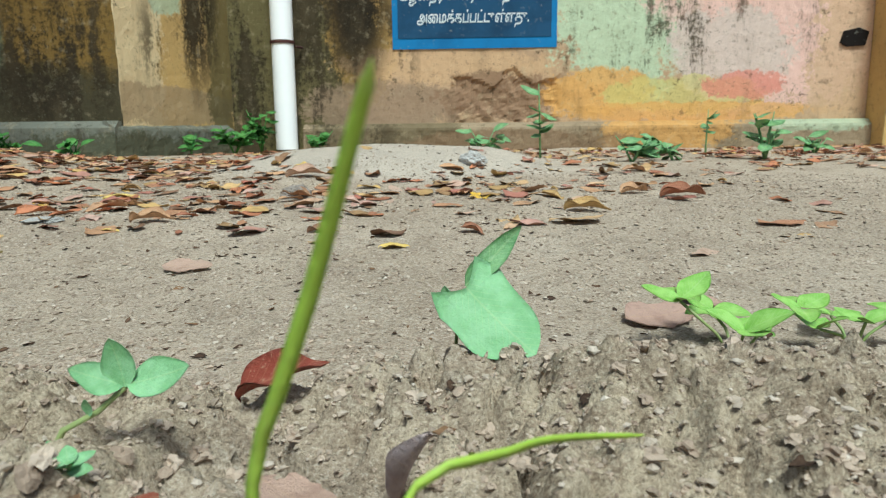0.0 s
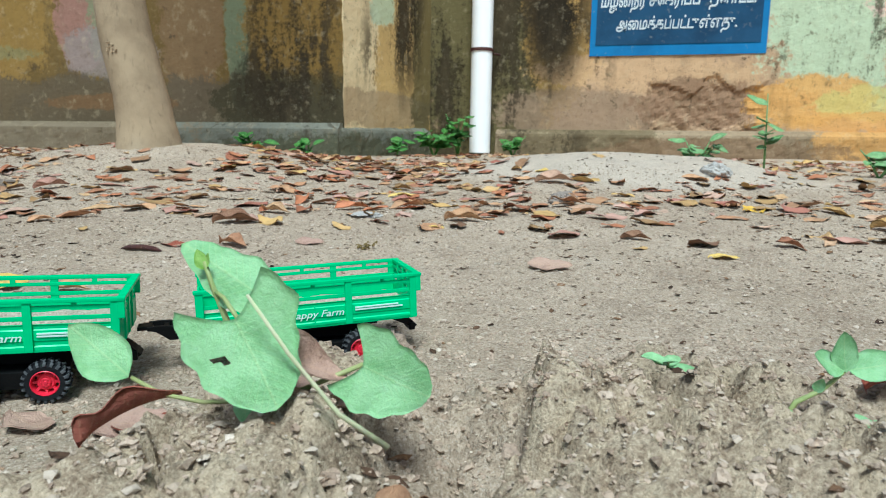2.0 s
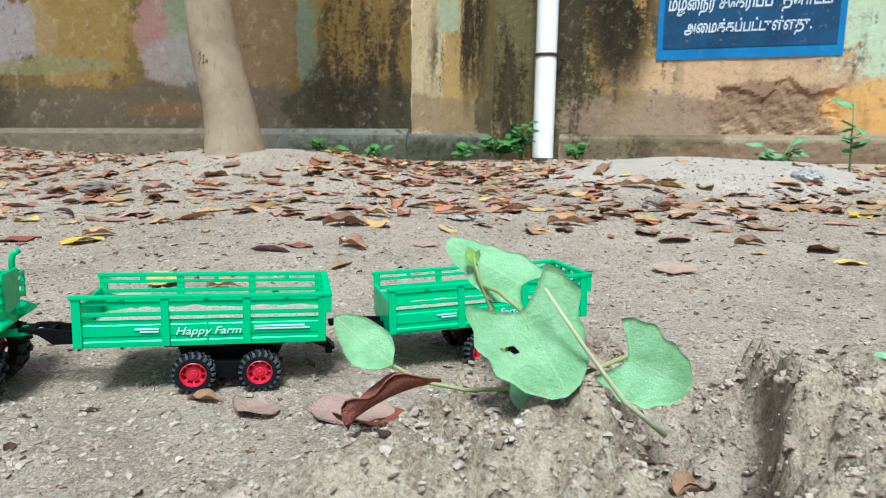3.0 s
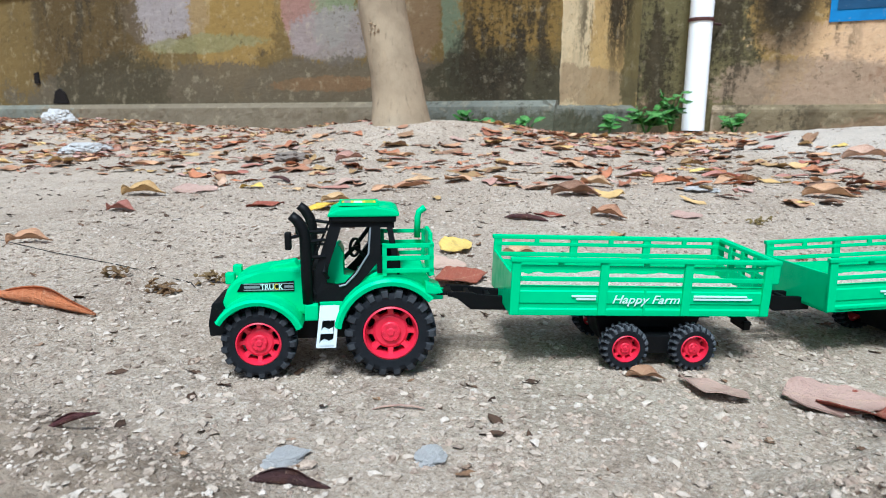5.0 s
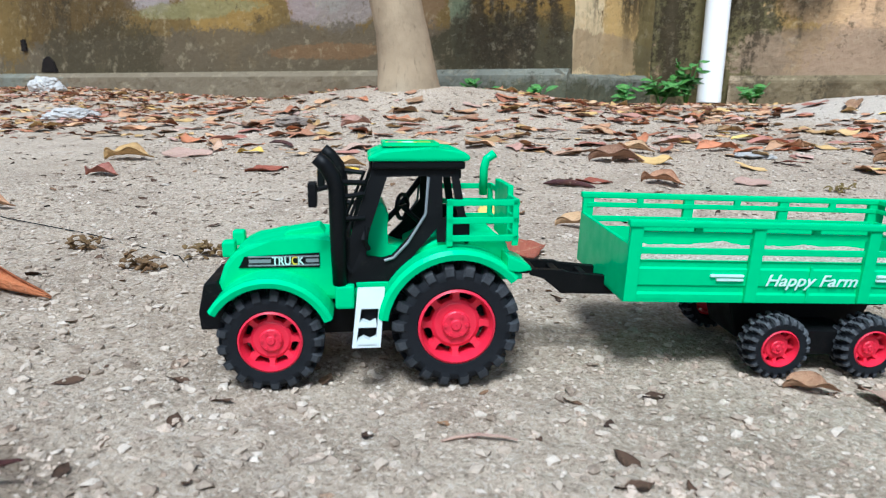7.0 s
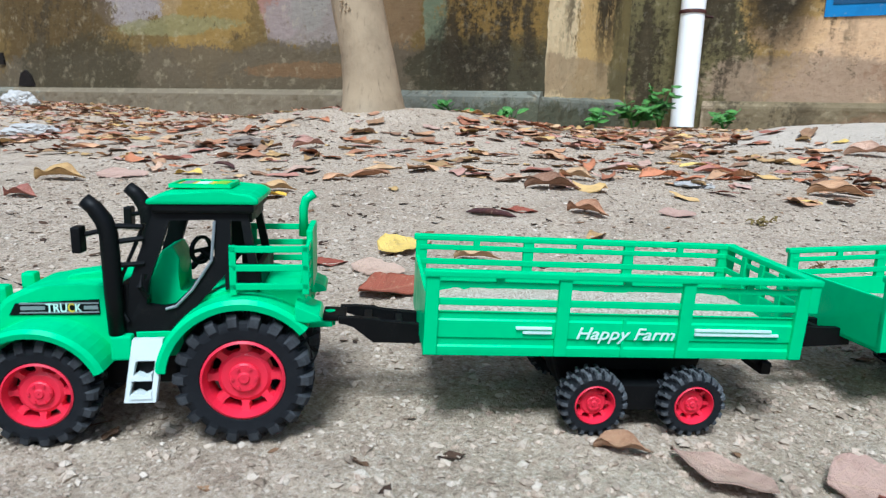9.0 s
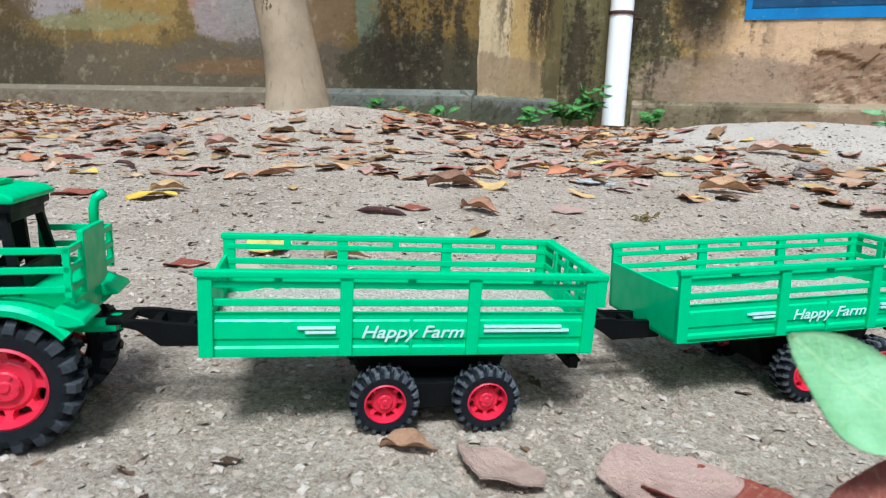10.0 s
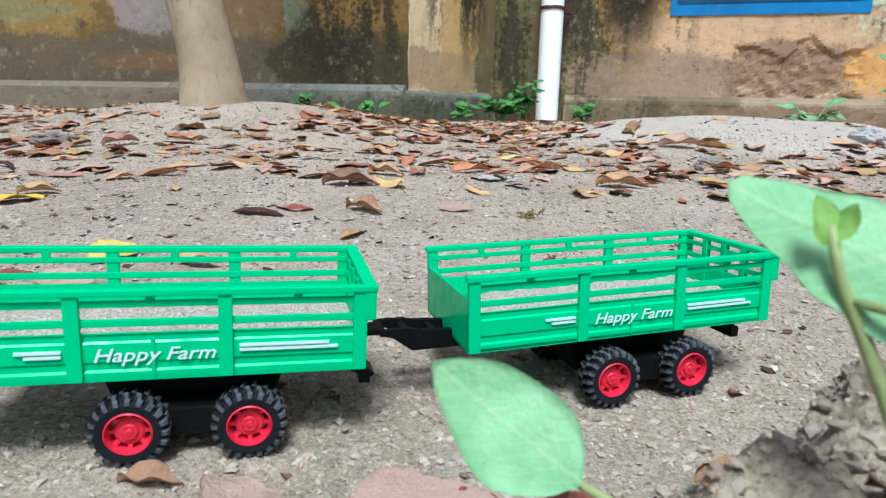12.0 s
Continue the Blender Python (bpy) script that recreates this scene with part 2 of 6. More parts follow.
def painted_wall(name, base, patches, moulds, seed, shift=0.15, stretch=1.0, brightness=1.0):
    """Layers of old distemper: patches of colour with ragged edges, black mould runs, bare plaster."""
    m = Mat(name, 0.93, spec=0.15)
    # One factor per wall puts its overall brightness into all its paint colours.
    toned = lambda col: tuple(min(0.82, brightness * v) for v in col[:3]) + (1,)
    base = toned(base)
    off = m.n("ShaderNodeMapping", Location=(seed, seed * 0.7, seed * 1.3))
    m.link(m.co, off.inputs["Vector"])
    m.co = off.outputs["Vector"]
    soft, rag, fine, streak = m.noise(2.2, 5), m.noise(9, 8, 0.7), m.noise(55, 6, 0.7), m.noise(7, 6, 0.65, stretch=(1, 1, 0.22))
    sep = m.n("ShaderNodeSeparateXYZ")
    m.link(off.inputs["Vector"].links[0].from_socket, sep.inputs[0])
    px, pz = sep.outputs[0], sep.outputs[2]
    c = m.mix(m.step(soft, 0.3, 0.7), base, tuple(0.8 * v for v in base[:3]) + (1,))
    warp = m.math("ADD", m.math("MULTIPLY", m.math("SUBTRACT", fine, 0.5), 1.6), m.math("ADD", m.math("MULTIPLY", m.math("SUBTRACT", rag, 0.5), 2.6), m.math("MULTIPLY", m.math("SUBTRACT", soft, 0.5), 2.2)))
    for x, z, rx, rz, col, amount in patches:
        x, rx, z = shift + stretch * x, stretch * rx, z - 0.01
        dx = m.math("DIVIDE", m.math("SUBTRACT", px, x), rx)
        dz = m.math("DIVIDE", m.math("SUBTRACT", pz, z), rz)
        d = m.math("ADD", m.math("ADD", m.math("MULTIPLY", dx, dx), m.math("MULTIPLY", dz, dz)), warp)
        c = m.mix(m.step(d, 1.15, 0.75, 0, amount), c, toned(col))
    for x, z, rx, rz, amount in moulds:
        x, rx, z = shift + stretch * x, stretch * rx, z - 0.01
        dx = m.math("DIVIDE", m.math("SUBTRACT", px, x), rx)
        dz = m.math("DIVIDE", m.math("SUBTRACT", pz, z), rz)
        d = m.math("ADD", m.math("MULTIPLY", dx, dx), m.math("MULTIPLY", dz, dz))
        f = m.math("MULTIPLY", m.step(d, 1.5, 0.2), m.step(m.math("ADD", streak, m.math("MULTIPLY", m.math("SUBTRACT", fine, 0.5), 0.5)), 0.62 - 0.25 * amount, 0.74 - 0.2 * amount))
        c = m.mix(m.math("MULTIPLY", f, min(1.0, 0.6 + 0.4 * amount)), c, srgb(44, 38, 28))
    # general grime and flecks
    c = m.mix(m.step(streak, 0.5, 0.78, 0, 0.5), c, srgb(96, 84, 62))
    c = m.mix(m.step(m.noise(17, 7, 0.72), 0.54, 0.68, 0, 0.24), c, srgb(196, 180, 146))
    c = m.mix(m.math("MULTIPLY", m.step(m.noise(20, 8, 0.78), 0.56, 0.64), m.step(soft, 0.40, 0.60, 0.15, 0.8)), c, srgb(78, 66, 48))
    # flakes and pin-holes of old paint
    flake = m.noise(42, 8, 0.75, distortion=0.6)
    c = m.mix(m.step(flake, 0.57, 0.62, 0, 0.35), c, srgb(104, 88, 64))
    c = m.mix(m.step(flake, 0.40, 0.35, 0, 0.12), c, srgb(206, 192, 162))
    m.color(c)
    m.bump(flake, 0.4, 0.004)
    m.bump(fine, 0.5, 0.006)
    return m.bump(rag, 0.5, 0.012).m


OCHRE, CREAM, MINT, PINK, SAND, PLASTER, LILAC, MOSS, ORANGE = srgb(186, 150, 84), srgb(224, 202, 160), srgb(184, 200, 168), srgb(224, 186, 174), srgb(196, 164, 130), srgb(146, 124, 102), srgb(196, 184, 172), srgb(94, 88, 56), srgb(210, 160, 92)
WALL_RIGHT = painted_wall("wall_paint_right", SAND, [
    (-1.0, 0.8, 0.42, 0.9, MOSS, 0.95), (-0.55, 0.85, 0.2, 0.5, OCHRE, 0.85), (-0.1, 0.55, 0.55, 0.12, srgb(198, 164, 126), 0.8),
    (-0.45, 0.36, 0.45, 0.13, PLASTER, 0.8), (0.12, 0.40, 0.34, 0.13, srgb(140, 112, 88), 0.9), (0.75, 0.75, 0.42, 0.36, MINT, 0.9),
    (1.5, 0.8, 0.6, 0.5, PINK, 0.85), (1.25, 0.62, 0.35, 0.2, LILAC, 0.7), (0.6, 0.42, 0.28, 0.12, ORANGE, 0.9), (1.05, 0.40, 0.4, 0.09, srgb(196, 186, 112), 0.7),
    (1.35, 0.44, 0.2, 0.07, srgb(206, 130, 112), 0.8), (1.1, 0.31, 0.7, 0.05, ORANGE, 0.8), (1.9, 0.5, 0.25, 0.6, SAND, 0.8)],
    [(-1.05, 0.8, 0.42, 1.4, 0.75), (-0.60, 0.95, 0.19, 0.52, 1.45), (-0.5, 0.62, 0.2, 0.3, 0.5), (0.8, 0.75, 0.5, 0.4, 0.25), (1.3, 0.7, 0.5, 0.3, 0.2)], 3.1, brightness=1.08)
# The left wall, patches included, is darkened as a whole in its paint.
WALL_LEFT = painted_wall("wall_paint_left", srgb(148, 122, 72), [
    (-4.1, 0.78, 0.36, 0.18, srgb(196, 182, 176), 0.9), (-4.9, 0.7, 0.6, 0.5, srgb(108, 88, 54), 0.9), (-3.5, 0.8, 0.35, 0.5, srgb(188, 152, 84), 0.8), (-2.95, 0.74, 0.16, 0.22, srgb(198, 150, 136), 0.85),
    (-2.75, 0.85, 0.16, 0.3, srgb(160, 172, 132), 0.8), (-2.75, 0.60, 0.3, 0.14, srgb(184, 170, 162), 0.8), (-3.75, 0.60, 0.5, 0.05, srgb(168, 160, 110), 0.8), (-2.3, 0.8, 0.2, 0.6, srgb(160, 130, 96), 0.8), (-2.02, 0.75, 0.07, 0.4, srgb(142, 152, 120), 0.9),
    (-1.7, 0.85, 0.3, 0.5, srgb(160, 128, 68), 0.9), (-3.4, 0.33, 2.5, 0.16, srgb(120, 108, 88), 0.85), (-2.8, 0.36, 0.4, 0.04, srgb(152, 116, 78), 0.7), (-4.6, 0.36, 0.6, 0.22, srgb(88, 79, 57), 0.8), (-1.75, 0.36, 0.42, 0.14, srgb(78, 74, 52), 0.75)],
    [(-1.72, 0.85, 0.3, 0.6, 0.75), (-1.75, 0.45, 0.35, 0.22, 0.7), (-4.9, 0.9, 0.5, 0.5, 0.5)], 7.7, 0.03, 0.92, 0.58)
WALL_RETURN = painted_wall("wall_paint_return", srgb(206, 172, 112), [
    (-1.44, 0.7, 0.05, 0.6, CREAM, 0.9), (-1.38, 0.85, 0.03, 0.12, MINT, 0.8), (-1.4, 0.34, 0.2, 0.08, srgb(170, 146, 112), 0.8), (-1.28, 0.7, 0.03, 0.8, MOSS, 0.8)],
    [(-1.33, 0.9, 0.05, 0.5, 0.9), (-1.38, 0.6, 0.05, 0.2, 0.35)], 1.9, brightness=1.0)
PLINTH_LEFT = painted_wall("plinth_left_paint", srgb(132, 132, 118), [(-1.6, 0.08, 0.9, 0.13, srgb(84, 84, 62), 0.8), (-3.5, 0.2, 1.4, 0.3, srgb(134, 118, 94), 0.8)], [(-1.8, 0.2, 0.6, 0.2, 0.35)], 5.5, brightness=0.8)
PLINTH_RIGHT = painted_wall("plinth_right_paint", srgb(168, 148, 120), [(0.95, 0.22, 0.35, 0.16, ORANGE, 0.85), (-0.5, 0.2, 0.4, 0.2, srgb(112, 100, 74), 0.8), (1.7, 0.25, 0.25, 0.05, MINT, 0.7), (0.2, 0.15, 0.6, 0.08, srgb(136, 110, 84), 0.7)], [(-0.7, 0.2, 0.3, 0.3, 0.5)], 9.2, brightness=0.9)


def pvc():
    m = Mat("white_pvc", 0.4)
    n, s = m.noise(14, 5), m.noise(5, 5, stretch=(1, 1, 0.2))
    c = m.mix(m.step(n, 0.45, 0.75, 0, 0.35), srgb(252, 252, 251), srgb(246, 246, 244))
    c = m.mix(m.step(s, 0.68, 0.8, 0, 0.12), c, srgb(200, 194, 180))
    return m.color(c).m


PVC = pvc()


def flat_paint(name, col, dark):
    m = Mat(name, 0.85, spec=0.2)
    n, f = m.noise(6, 7), m.noise(40, 5)
    c = m.mix(m.step(n, 0.4, 0.7, 0, 0.7), col, dark)
    c = m.mix(m.step(f, 0.6, 0.75, 0, 0.4), c, srgb(150, 150, 140))
    return m.color(c).bump(f, 0.3, 0.003).m


NAVY = flat_paint("navy_sign_paint", srgb(42, 78, 110), srgb(30, 56, 82))
BLUE = flat_paint("blue_border_paint", srgb(48, 122, 178), srgb(40, 100, 150))
SIGNWHITE = flat_paint("white_sign_paint", srgb(214, 220, 222), srgb(170, 184, 192))
# Near-black paint that gives the wall holes their inner shade.
HOLE_SHADE = flat_paint("hole_shade_paint", srgb(28, 22, 18), srgb(16, 12, 10))
SHUTTER = flat_paint("brown_shutter_paint", srgb(78, 52, 36), srgb(52, 36, 26))
STONE = grit("pale_stone", srgb(176, 172, 166), srgb(196, 192, 186), srgb(210, 208, 204))


# ---- mesh helpers ----
def part(name, bm, material, parent=None, label="", smooth=False):
    me = bpy.data.meshes.new(name)
    bmesh.ops.recalc_face_normals(bm, faces=bm.faces[:])
    bm.to_mesh(me)
    bm.free()
    me.materials.append(material)
    if smooth:
        me.polygons.foreach_set("use_smooth", [True] * len(me.polygons))
    ob = new(name, me)
    if parent:
        ob.parent = parent
    if label:
        ob["label"] = label
    return ob


def raw(name, verts, faces, material, parent=None, smooth=False):
    me = bpy.data.meshes.new(name)
    me.from_pydata(verts, [], faces)
    me.materials.append(material)
    if smooth:
        me.polygons.foreach_set("use_smooth", [True] * len(me.polygons))
    ob = new(name, me)
    if parent:
        ob.parent = parent
    return ob


def thing(name, m, label, category, group=""):
    ob = new(name)
    ob.empty_display_size = 0.01
    ob.matrix_world = m
    return tagged(ob, label, category, group)


def box(bm, x0, x1, y0, y1, z0, z1, bev=0.0):
    made = bmesh.ops.create_cube(bm, size=1.0)["verts"]
    for v in made:
        v.co = Vector((x0 + (v.co.x + 0.5) * (x1 - x0), y0 + (v.co.y + 0.5) * (y1 - y0), z0 + (v.co.z + 0.5) * (z1 - z0)))
    if bev:
        edges = {e for v in made for e in v.link_edges}
        bmesh.ops.bevel(bm, geom=list(edges), offset=bev, segments=2, affect="EDGES", profile=0.6)
    return bm


def prism(bm, poly, y0, y1, bev=0.0):
    """A side outline in x, z, stretched from y0 to y1."""
    a = [bm.verts.new((x, y0, z)) for x, z in poly]
    b = [bm.verts.new((x, y1, z)) for x, z in poly]
    n = len(poly)
    faces = [bm.faces.new(a), bm.faces.new(b[::-1])] + [bm.faces.new((a[i], b[i], b[(i + 1) % n], a[(i + 1) % n])) for i in range(n)]
    if bev:
        edges = {e for f in faces for e in f.edges}
        bmesh.ops.bevel(bm, geom=list(edges), offset=bev, segments=2, affect="EDGES", profile=0.6)
    return bm


def ring(bm, outer, inner, y0, y1):
    """A frame between two outlines in x, z of as many corners, stretched from y0 to y1."""
    n = len(outer)
    o0, o1 = [bm.verts.new((x, y0, z)) for x, z in outer], [bm.verts.new((x, y1, z)) for x, z in outer]
    i0, i1 = [bm.verts.new((x, y0, z)) for x, z in inner], [bm.verts.new((x, y1, z)) for x, z in inner]
    for k in range(n):
        j = (k + 1) % n
        for q in ((o0[k], o0[j], i0[j], i0[k]), (o1[k], i1[k], i1[j], o1[j]), (o0[k], o1[k], o1[j], o0[j]), (i0[k], i0[j], i1[j], i1[k])):
            bm.faces.new(q)
    return bm


def tube(bm, pts, r, n=10, flat=1.0):
    """A round bar along points; r is one radius or one for each point."""
    rs = r if isinstance(r, (list, tuple)) else [r] * len(pts)
    pts = [Vector(p) for p in pts]
    rings, up = [], Vector((0, 0, 1))
    for k, p in enumerate(pts):
        d = (pts[min(k + 1, len(pts) - 1)] - pts[max(k - 1, 0)]).normalized()
        side = d.cross(up)
        if side.length < 1e-4:
            side = d.cross(Vector((1, 0, 0)))
        side.normalize()
        top = side.cross(d)
        rings.append([bm.verts.new(p + side * (rs[k] * math.cos(a)) + top * (rs[k] * flat * math.sin(a))) for a in (2 * math.pi * i / n for i in range(n))])
    for a, b in zip(rings, rings[1:]):
        for i in range(n):
            bm.faces.new((a[i], a[(i + 1) % n], b[(i + 1) % n], b[i]))
    bm.faces.new(rings[0][::-1]), bm.faces.new(rings[-1])
    return bm


def lathe(bm, profile, n=32):
    """Turns an outline of (y, radius) round the y axis; it closes on itself."""
    rows = [[bm.verts.new((r * math.cos(a), y, r * math.sin(a))) for y, r in profile] for a in (2 * math.pi * k / n for k in range(n))]
    m = len(profile)
    for k in range(n):
        a, b = rows[k], rows[(k + 1) % n]
        for i in range(m):
            bm.faces.new((a[i], a[(i + 1) % m], b[(i + 1) % m], b[i]))
    return bm


def hashed(ix, iy, seed):
    h = (ix * 374761393 + iy * 668265263 + seed * 974634777) & 0x7FFFFFFF
    h = ((h ^ (h >> 13)) * 1274126177) & 0x7FFFFFFF
    return ((h ^ (h >> 16)) & 0xFFFF) / 65535.0


def field(x, y, scale, seed=0, octaves=4, gain=0.5):
    """Smooth noise about 0 over arrays x, y."""
    x, y = np.asarray(x, float), np.asarray(y, float)
    out, amp = np.zeros(np.broadcast(x, y).shape), 1.0
    for o in range(octaves):
        u, v = x * scale * 2**o + 1000.0, y * scale * 2**o + 1000.0
        iu, iv = np.floor(u).astype(np.int64), np.floor(v).astype(np.int64)
        fu, fv = u - iu, v - iv
        fu, fv = fu * fu * (3 - 2 * fu), fv * fv * (3 - 2 * fv)
        a, b = hashed(iu, iv, seed + o), hashed(iu + 1, iv, seed + o)
        c, d = hashed(iu, iv + 1, seed + o), hashed(iu + 1, iv + 1, seed + o)
        out += amp * ((a * (1 - fu) + b * fu) * (1 - fv) + (c * (1 - fu) + d * fu) * fv - 0.5)
        amp *= gain
    return out


# ---- the ground ----
def smooth(v, lo, hi):
    s = np.clip((v - lo) / (hi - lo), 0, 1)
    return s * s * (3 - 2 * s)


def bank_at(x, y):
    """How far a place lies on the bank of turned earth, 0 to 1."""
    edge = 0.06 * field(x - 0.038, y - 0.052, 9, 5, 3)
    along = smooth(x - 0.9 * np.maximum(y, 0.10) + 0.63 + edge, 0.0, 0.14)
    far = 0.422 + 0.06 * smooth(x, -0.012, 0.338) + edge
    return along * smooth(far - y, 0.0, 0.09) * (0.25 + 0.75 * smooth(y, 0.06, 0.17))


def lie(x, y):
    """The height of the ground without its grain."""
    x, y = np.asarray(x, float), np.asarray(y, float)
    z = np.interp(y, [-3, -0.1, 0.3, 0.5, 0.75, 1.0, 1.26, 1.5, 2.06, 2.65, 3.4, 9], [-0.02, -0.0125, -0.0125, -0.004, 0.012, 0.03, 0.042, 0.055, 0.085, 0.105, 0.12, 0.12])
    near = smooth(1.2 - y, 0, 0.9)
    z = z + near * np.clip(-0.035 * (x + 0.62), -0.008, 0.012)
    z = z + 0.085 * np.exp(-(((x + 1.55) / 0.55) ** 2) - ((y - 1.75) / 0.5) ** 2)
    z = z + 0.06 * smooth(-x, 2.2, 4.5) * smooth(y, 0.8, 2.4)
    z = z - 0.0075 * np.exp(-(((x + 0.71) / 0.13) ** 2) - ((y - 0.15) / 0.13) ** 2)
    hump = ((x + 0.13) / 0.42) ** 2 + ((y - 1.92) / 0.30) ** 2
    z = z + 0.072 * np.exp(-hump * np.clip(hump, 0.5, 1.2))
    z = z + 0.010 * smooth(0.075 + 0.05 * field(x, y, 8, 6, 3) - y, 0.0, 0.06) * smooth(-0.2 - x, 0.0, 0.15)
    # a hollow with a broken edge, and the hump beside it
    wind = x + 0.02 * field(x, y, 16, 8, 3)
    hollow = smooth(wind, -0.275, -0.235) * smooth(-0.184 - wind, 0.0, 0.010) * np.exp(-(((y - 0.25) / 0.11) ** 2))
    hump = np.exp(-(((x + 0.150) / 0.045) ** 2) - ((y - 0.24) / 0.08) ** 2)
    return z + (0.052 - 0.030 * np.exp(-(((x - 0.035) / 0.10) ** 2) - ((y - 0.285) / 0.07) ** 2) - 0.044 * hollow + 0.008 * hump) * bank_at(x, y)


def ground_z(x, y):
    x, y = np.asarray(x, float), np.asarray(y, float)
    b = bank_at(x, y)
    z = lie(x, y) + 0.012 * field(x, y, 3.0, 11, 3) * smooth(y, 0.5, 1.2)
    z = z + 0.0022 * field(x, y, 45, 12, 3)
    z = z + b * (0.014 * field(x, y, 11, 19, 2) + 0.024 * field(x, y, 24, 13, 4, 0.55) - 0.020 * smooth(0.10 - np.abs(field(x, y, 14, 18, 3, 0.6)), 0.0, 0.10) + 0.018 * np.abs(field(x, y, 26, 21, 2, 0.5)) - 0.009 * smooth(0.07 - np.abs(field(x, y, 42, 22, 2)), 0.0, 0.07) + 0.012 * np.abs(field(x, y, 70, 14, 2, 0.6)) + 0.004 * field(x, y, 130, 16, 2, 0.7))
    return z + smooth(1.6 - y, 0.0, 0.9) * (0.0017 * field(x, y, 120, 15, 2, 0.7) + 0.0014 * np.maximum(field(x, y, 34, 17, 3), 0))


def steps(spans):
    out = [spans[0][0]]
    for a, b, d0, d1 in spans:
        v, n = a, 0
        while v < b - 1e-9:
            f = (v - a) / (b - a)
            v = min(b, v + d0 * (d1 / d0) ** f)
            out.append(v)
    return np.array(out)


GX = steps([(-40, -3.2, 4, 0.06), (-3.2, -1.05, 0.05, 0.006), (-1.05, 0.35, 0.0036, 0.0036), (0.35, 2.6, 0.006, 0.05), (2.6, 40, 0.06, 4)])
GY = steps([(-40, -0.4, 4, 0.02), (-0.4, 0.0, 0.02, 0.004), (0.0, 0.55, 0.0034, 0.0036), (0.55, 2.2, 0.004, 0.016), (2.2, 3.6, 0.02, 0.05), (3.6, 40, 0.1, 5)])
gx, gy = np.meshgrid(GX, GY)
gz = ground_z(gx, gy)
nx, ny = len(GX), len(GY)
idx = np.arange(nx * ny).reshape(ny, nx)
quads = np.stack([idx[:-1, :-1], idx[:-1, 1:], idx[1:, 1:], idx[1:, :-1]], -1).reshape(-1, 4)
ground = raw("ground", np.stack([gx, gy, gz], -1).reshape(-1, 3).tolist(), quads.tolist(), SOIL, smooth=True)
tagged(ground, "dry sandy brown earth strewn with grit and dead leaves", "ground", kind="structure")


# ---- walls ----
def wall(name, p0, p1, z0, z1, depth, cell, material, label, rough=0.004, hollow=None):
    """A wall whose face runs from p0 to p1 (seen from its front, left to right), with uneven plaster."""
    p0, p1 = Vector(p0), Vector(p1)
    run = p1 - p0
    length = run.length
    d = run.normalized()
    back = Vector((-d.y, d.x))
    us = np.linspace(0, length, max(2, int(length / cell) + 1))
    zs = np.concatenate([np.linspace(z0, min(z1, 1.3), int((min(z1, 1.3) - z0) / cell) + 2), np.array([z1])]) if z1 > 1.3 else np.linspace(z0, z1, int((z1 - z0) / cell) + 2)
    U, Z = np.meshgrid(us, zs)
    push = rough * (field(U, Z, 5, 31, 3) + 0.6 * field(U, Z, 30, 32, 3))
    if hollow:
        push = push + hollow(p0.x + U * d.x, Z)
    verts, nu, nz = [], len(us), len(zs)
    for i in range(nz):
        for k in range(nu):
            q = p0 + d * us[k] + back * push[i, k]
            verts.append((q.x, q.y, zs[i]))
    faces = [(i * nu + k, i * nu + k + 1, (i + 1) * nu + k + 1, (i + 1) * nu + k) for i in range(nz - 1) for k in range(nu - 1)]
    rim = [k for k in range(nu)] + [i * nu + nu - 1 for i in range(1, nz)] + [(nz - 1) * nu + k for k in range(nu - 2, -1, -1)] + [i * nu for i in range(nz - 2, 0, -1)]
    base = len(verts)
    for v in rim:
        k, i = v % nu, v // nu
        q = p0 + d * us[k] + back * depth
        verts.append((q.x, q.y, zs[i]))
    n = len(rim)
    faces += [(rim[j], base + j, base + (j + 1) % n, rim[(j + 1) % n]) for j in range(n)]
    faces.append(tuple(base + j for j in range(n))[::-1])
    ob = raw(name, verts, faces, material, smooth=False)
    return tagged(ob, label, "wall", kind="structure")


def fallen_plaster(X, Z):
    """Bare, hollowed render under the sign, with a sharp ragged upper edge."""
    r = 0.05 * field(X, Z, 12, 41, 4)
    top = 0.47 + 0.05 * field(X, X * 0, 9, 42, 2) + 0.035 * (np.abs(X - 0.36) < 0.07) + r
    inside = smooth(top - Z, 0.0, 0.012) * smooth(X + r, 0.02, 0.06) * smooth(0.58 - X + r, 0.0, 0.05)
    return 0.020 * inside * (0.55 + 0.9 * (field(X, Z, 20, 43, 3) + 0.4)) + 0.006 * inside * field(X, Z, 60, 44, 2)


def worn_edge(X, Z):
    """The plinth's upper edge is rounded off."""
    return 0.034 * smooth(Z, 0.226, 0.256) + 0.006 * field(X, Z, 7, 47, 2) * smooth(Z, 0.20, 0.25)


wall("wall_right", (-1.14, 3.42), (3.20, 3.42), -0.3, 3.2, 0.25, 0.012, WALL_RIGHT, "old wall of peeling sand, mint and pink paint with black mould", 0.004, fallen_plaster)
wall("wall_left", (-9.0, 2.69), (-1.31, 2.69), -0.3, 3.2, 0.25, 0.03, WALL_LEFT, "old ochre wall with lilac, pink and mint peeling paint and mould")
wall("wall_return", (-1.31, 2.69), (-1.11, 3.42), -0.3, 3.2, 0.2, 0.02, WALL_RETURN, "cream and ochre painted wall face with mould at its edge")
wall("plinth_right", (-0.735, 3.355), (3.20, 3.355), -0.3, 0.256, 0.065, 0.012, PLINTH_RIGHT, "low cement plinth with orange and grey worn paint", 0.012, worn_edge)
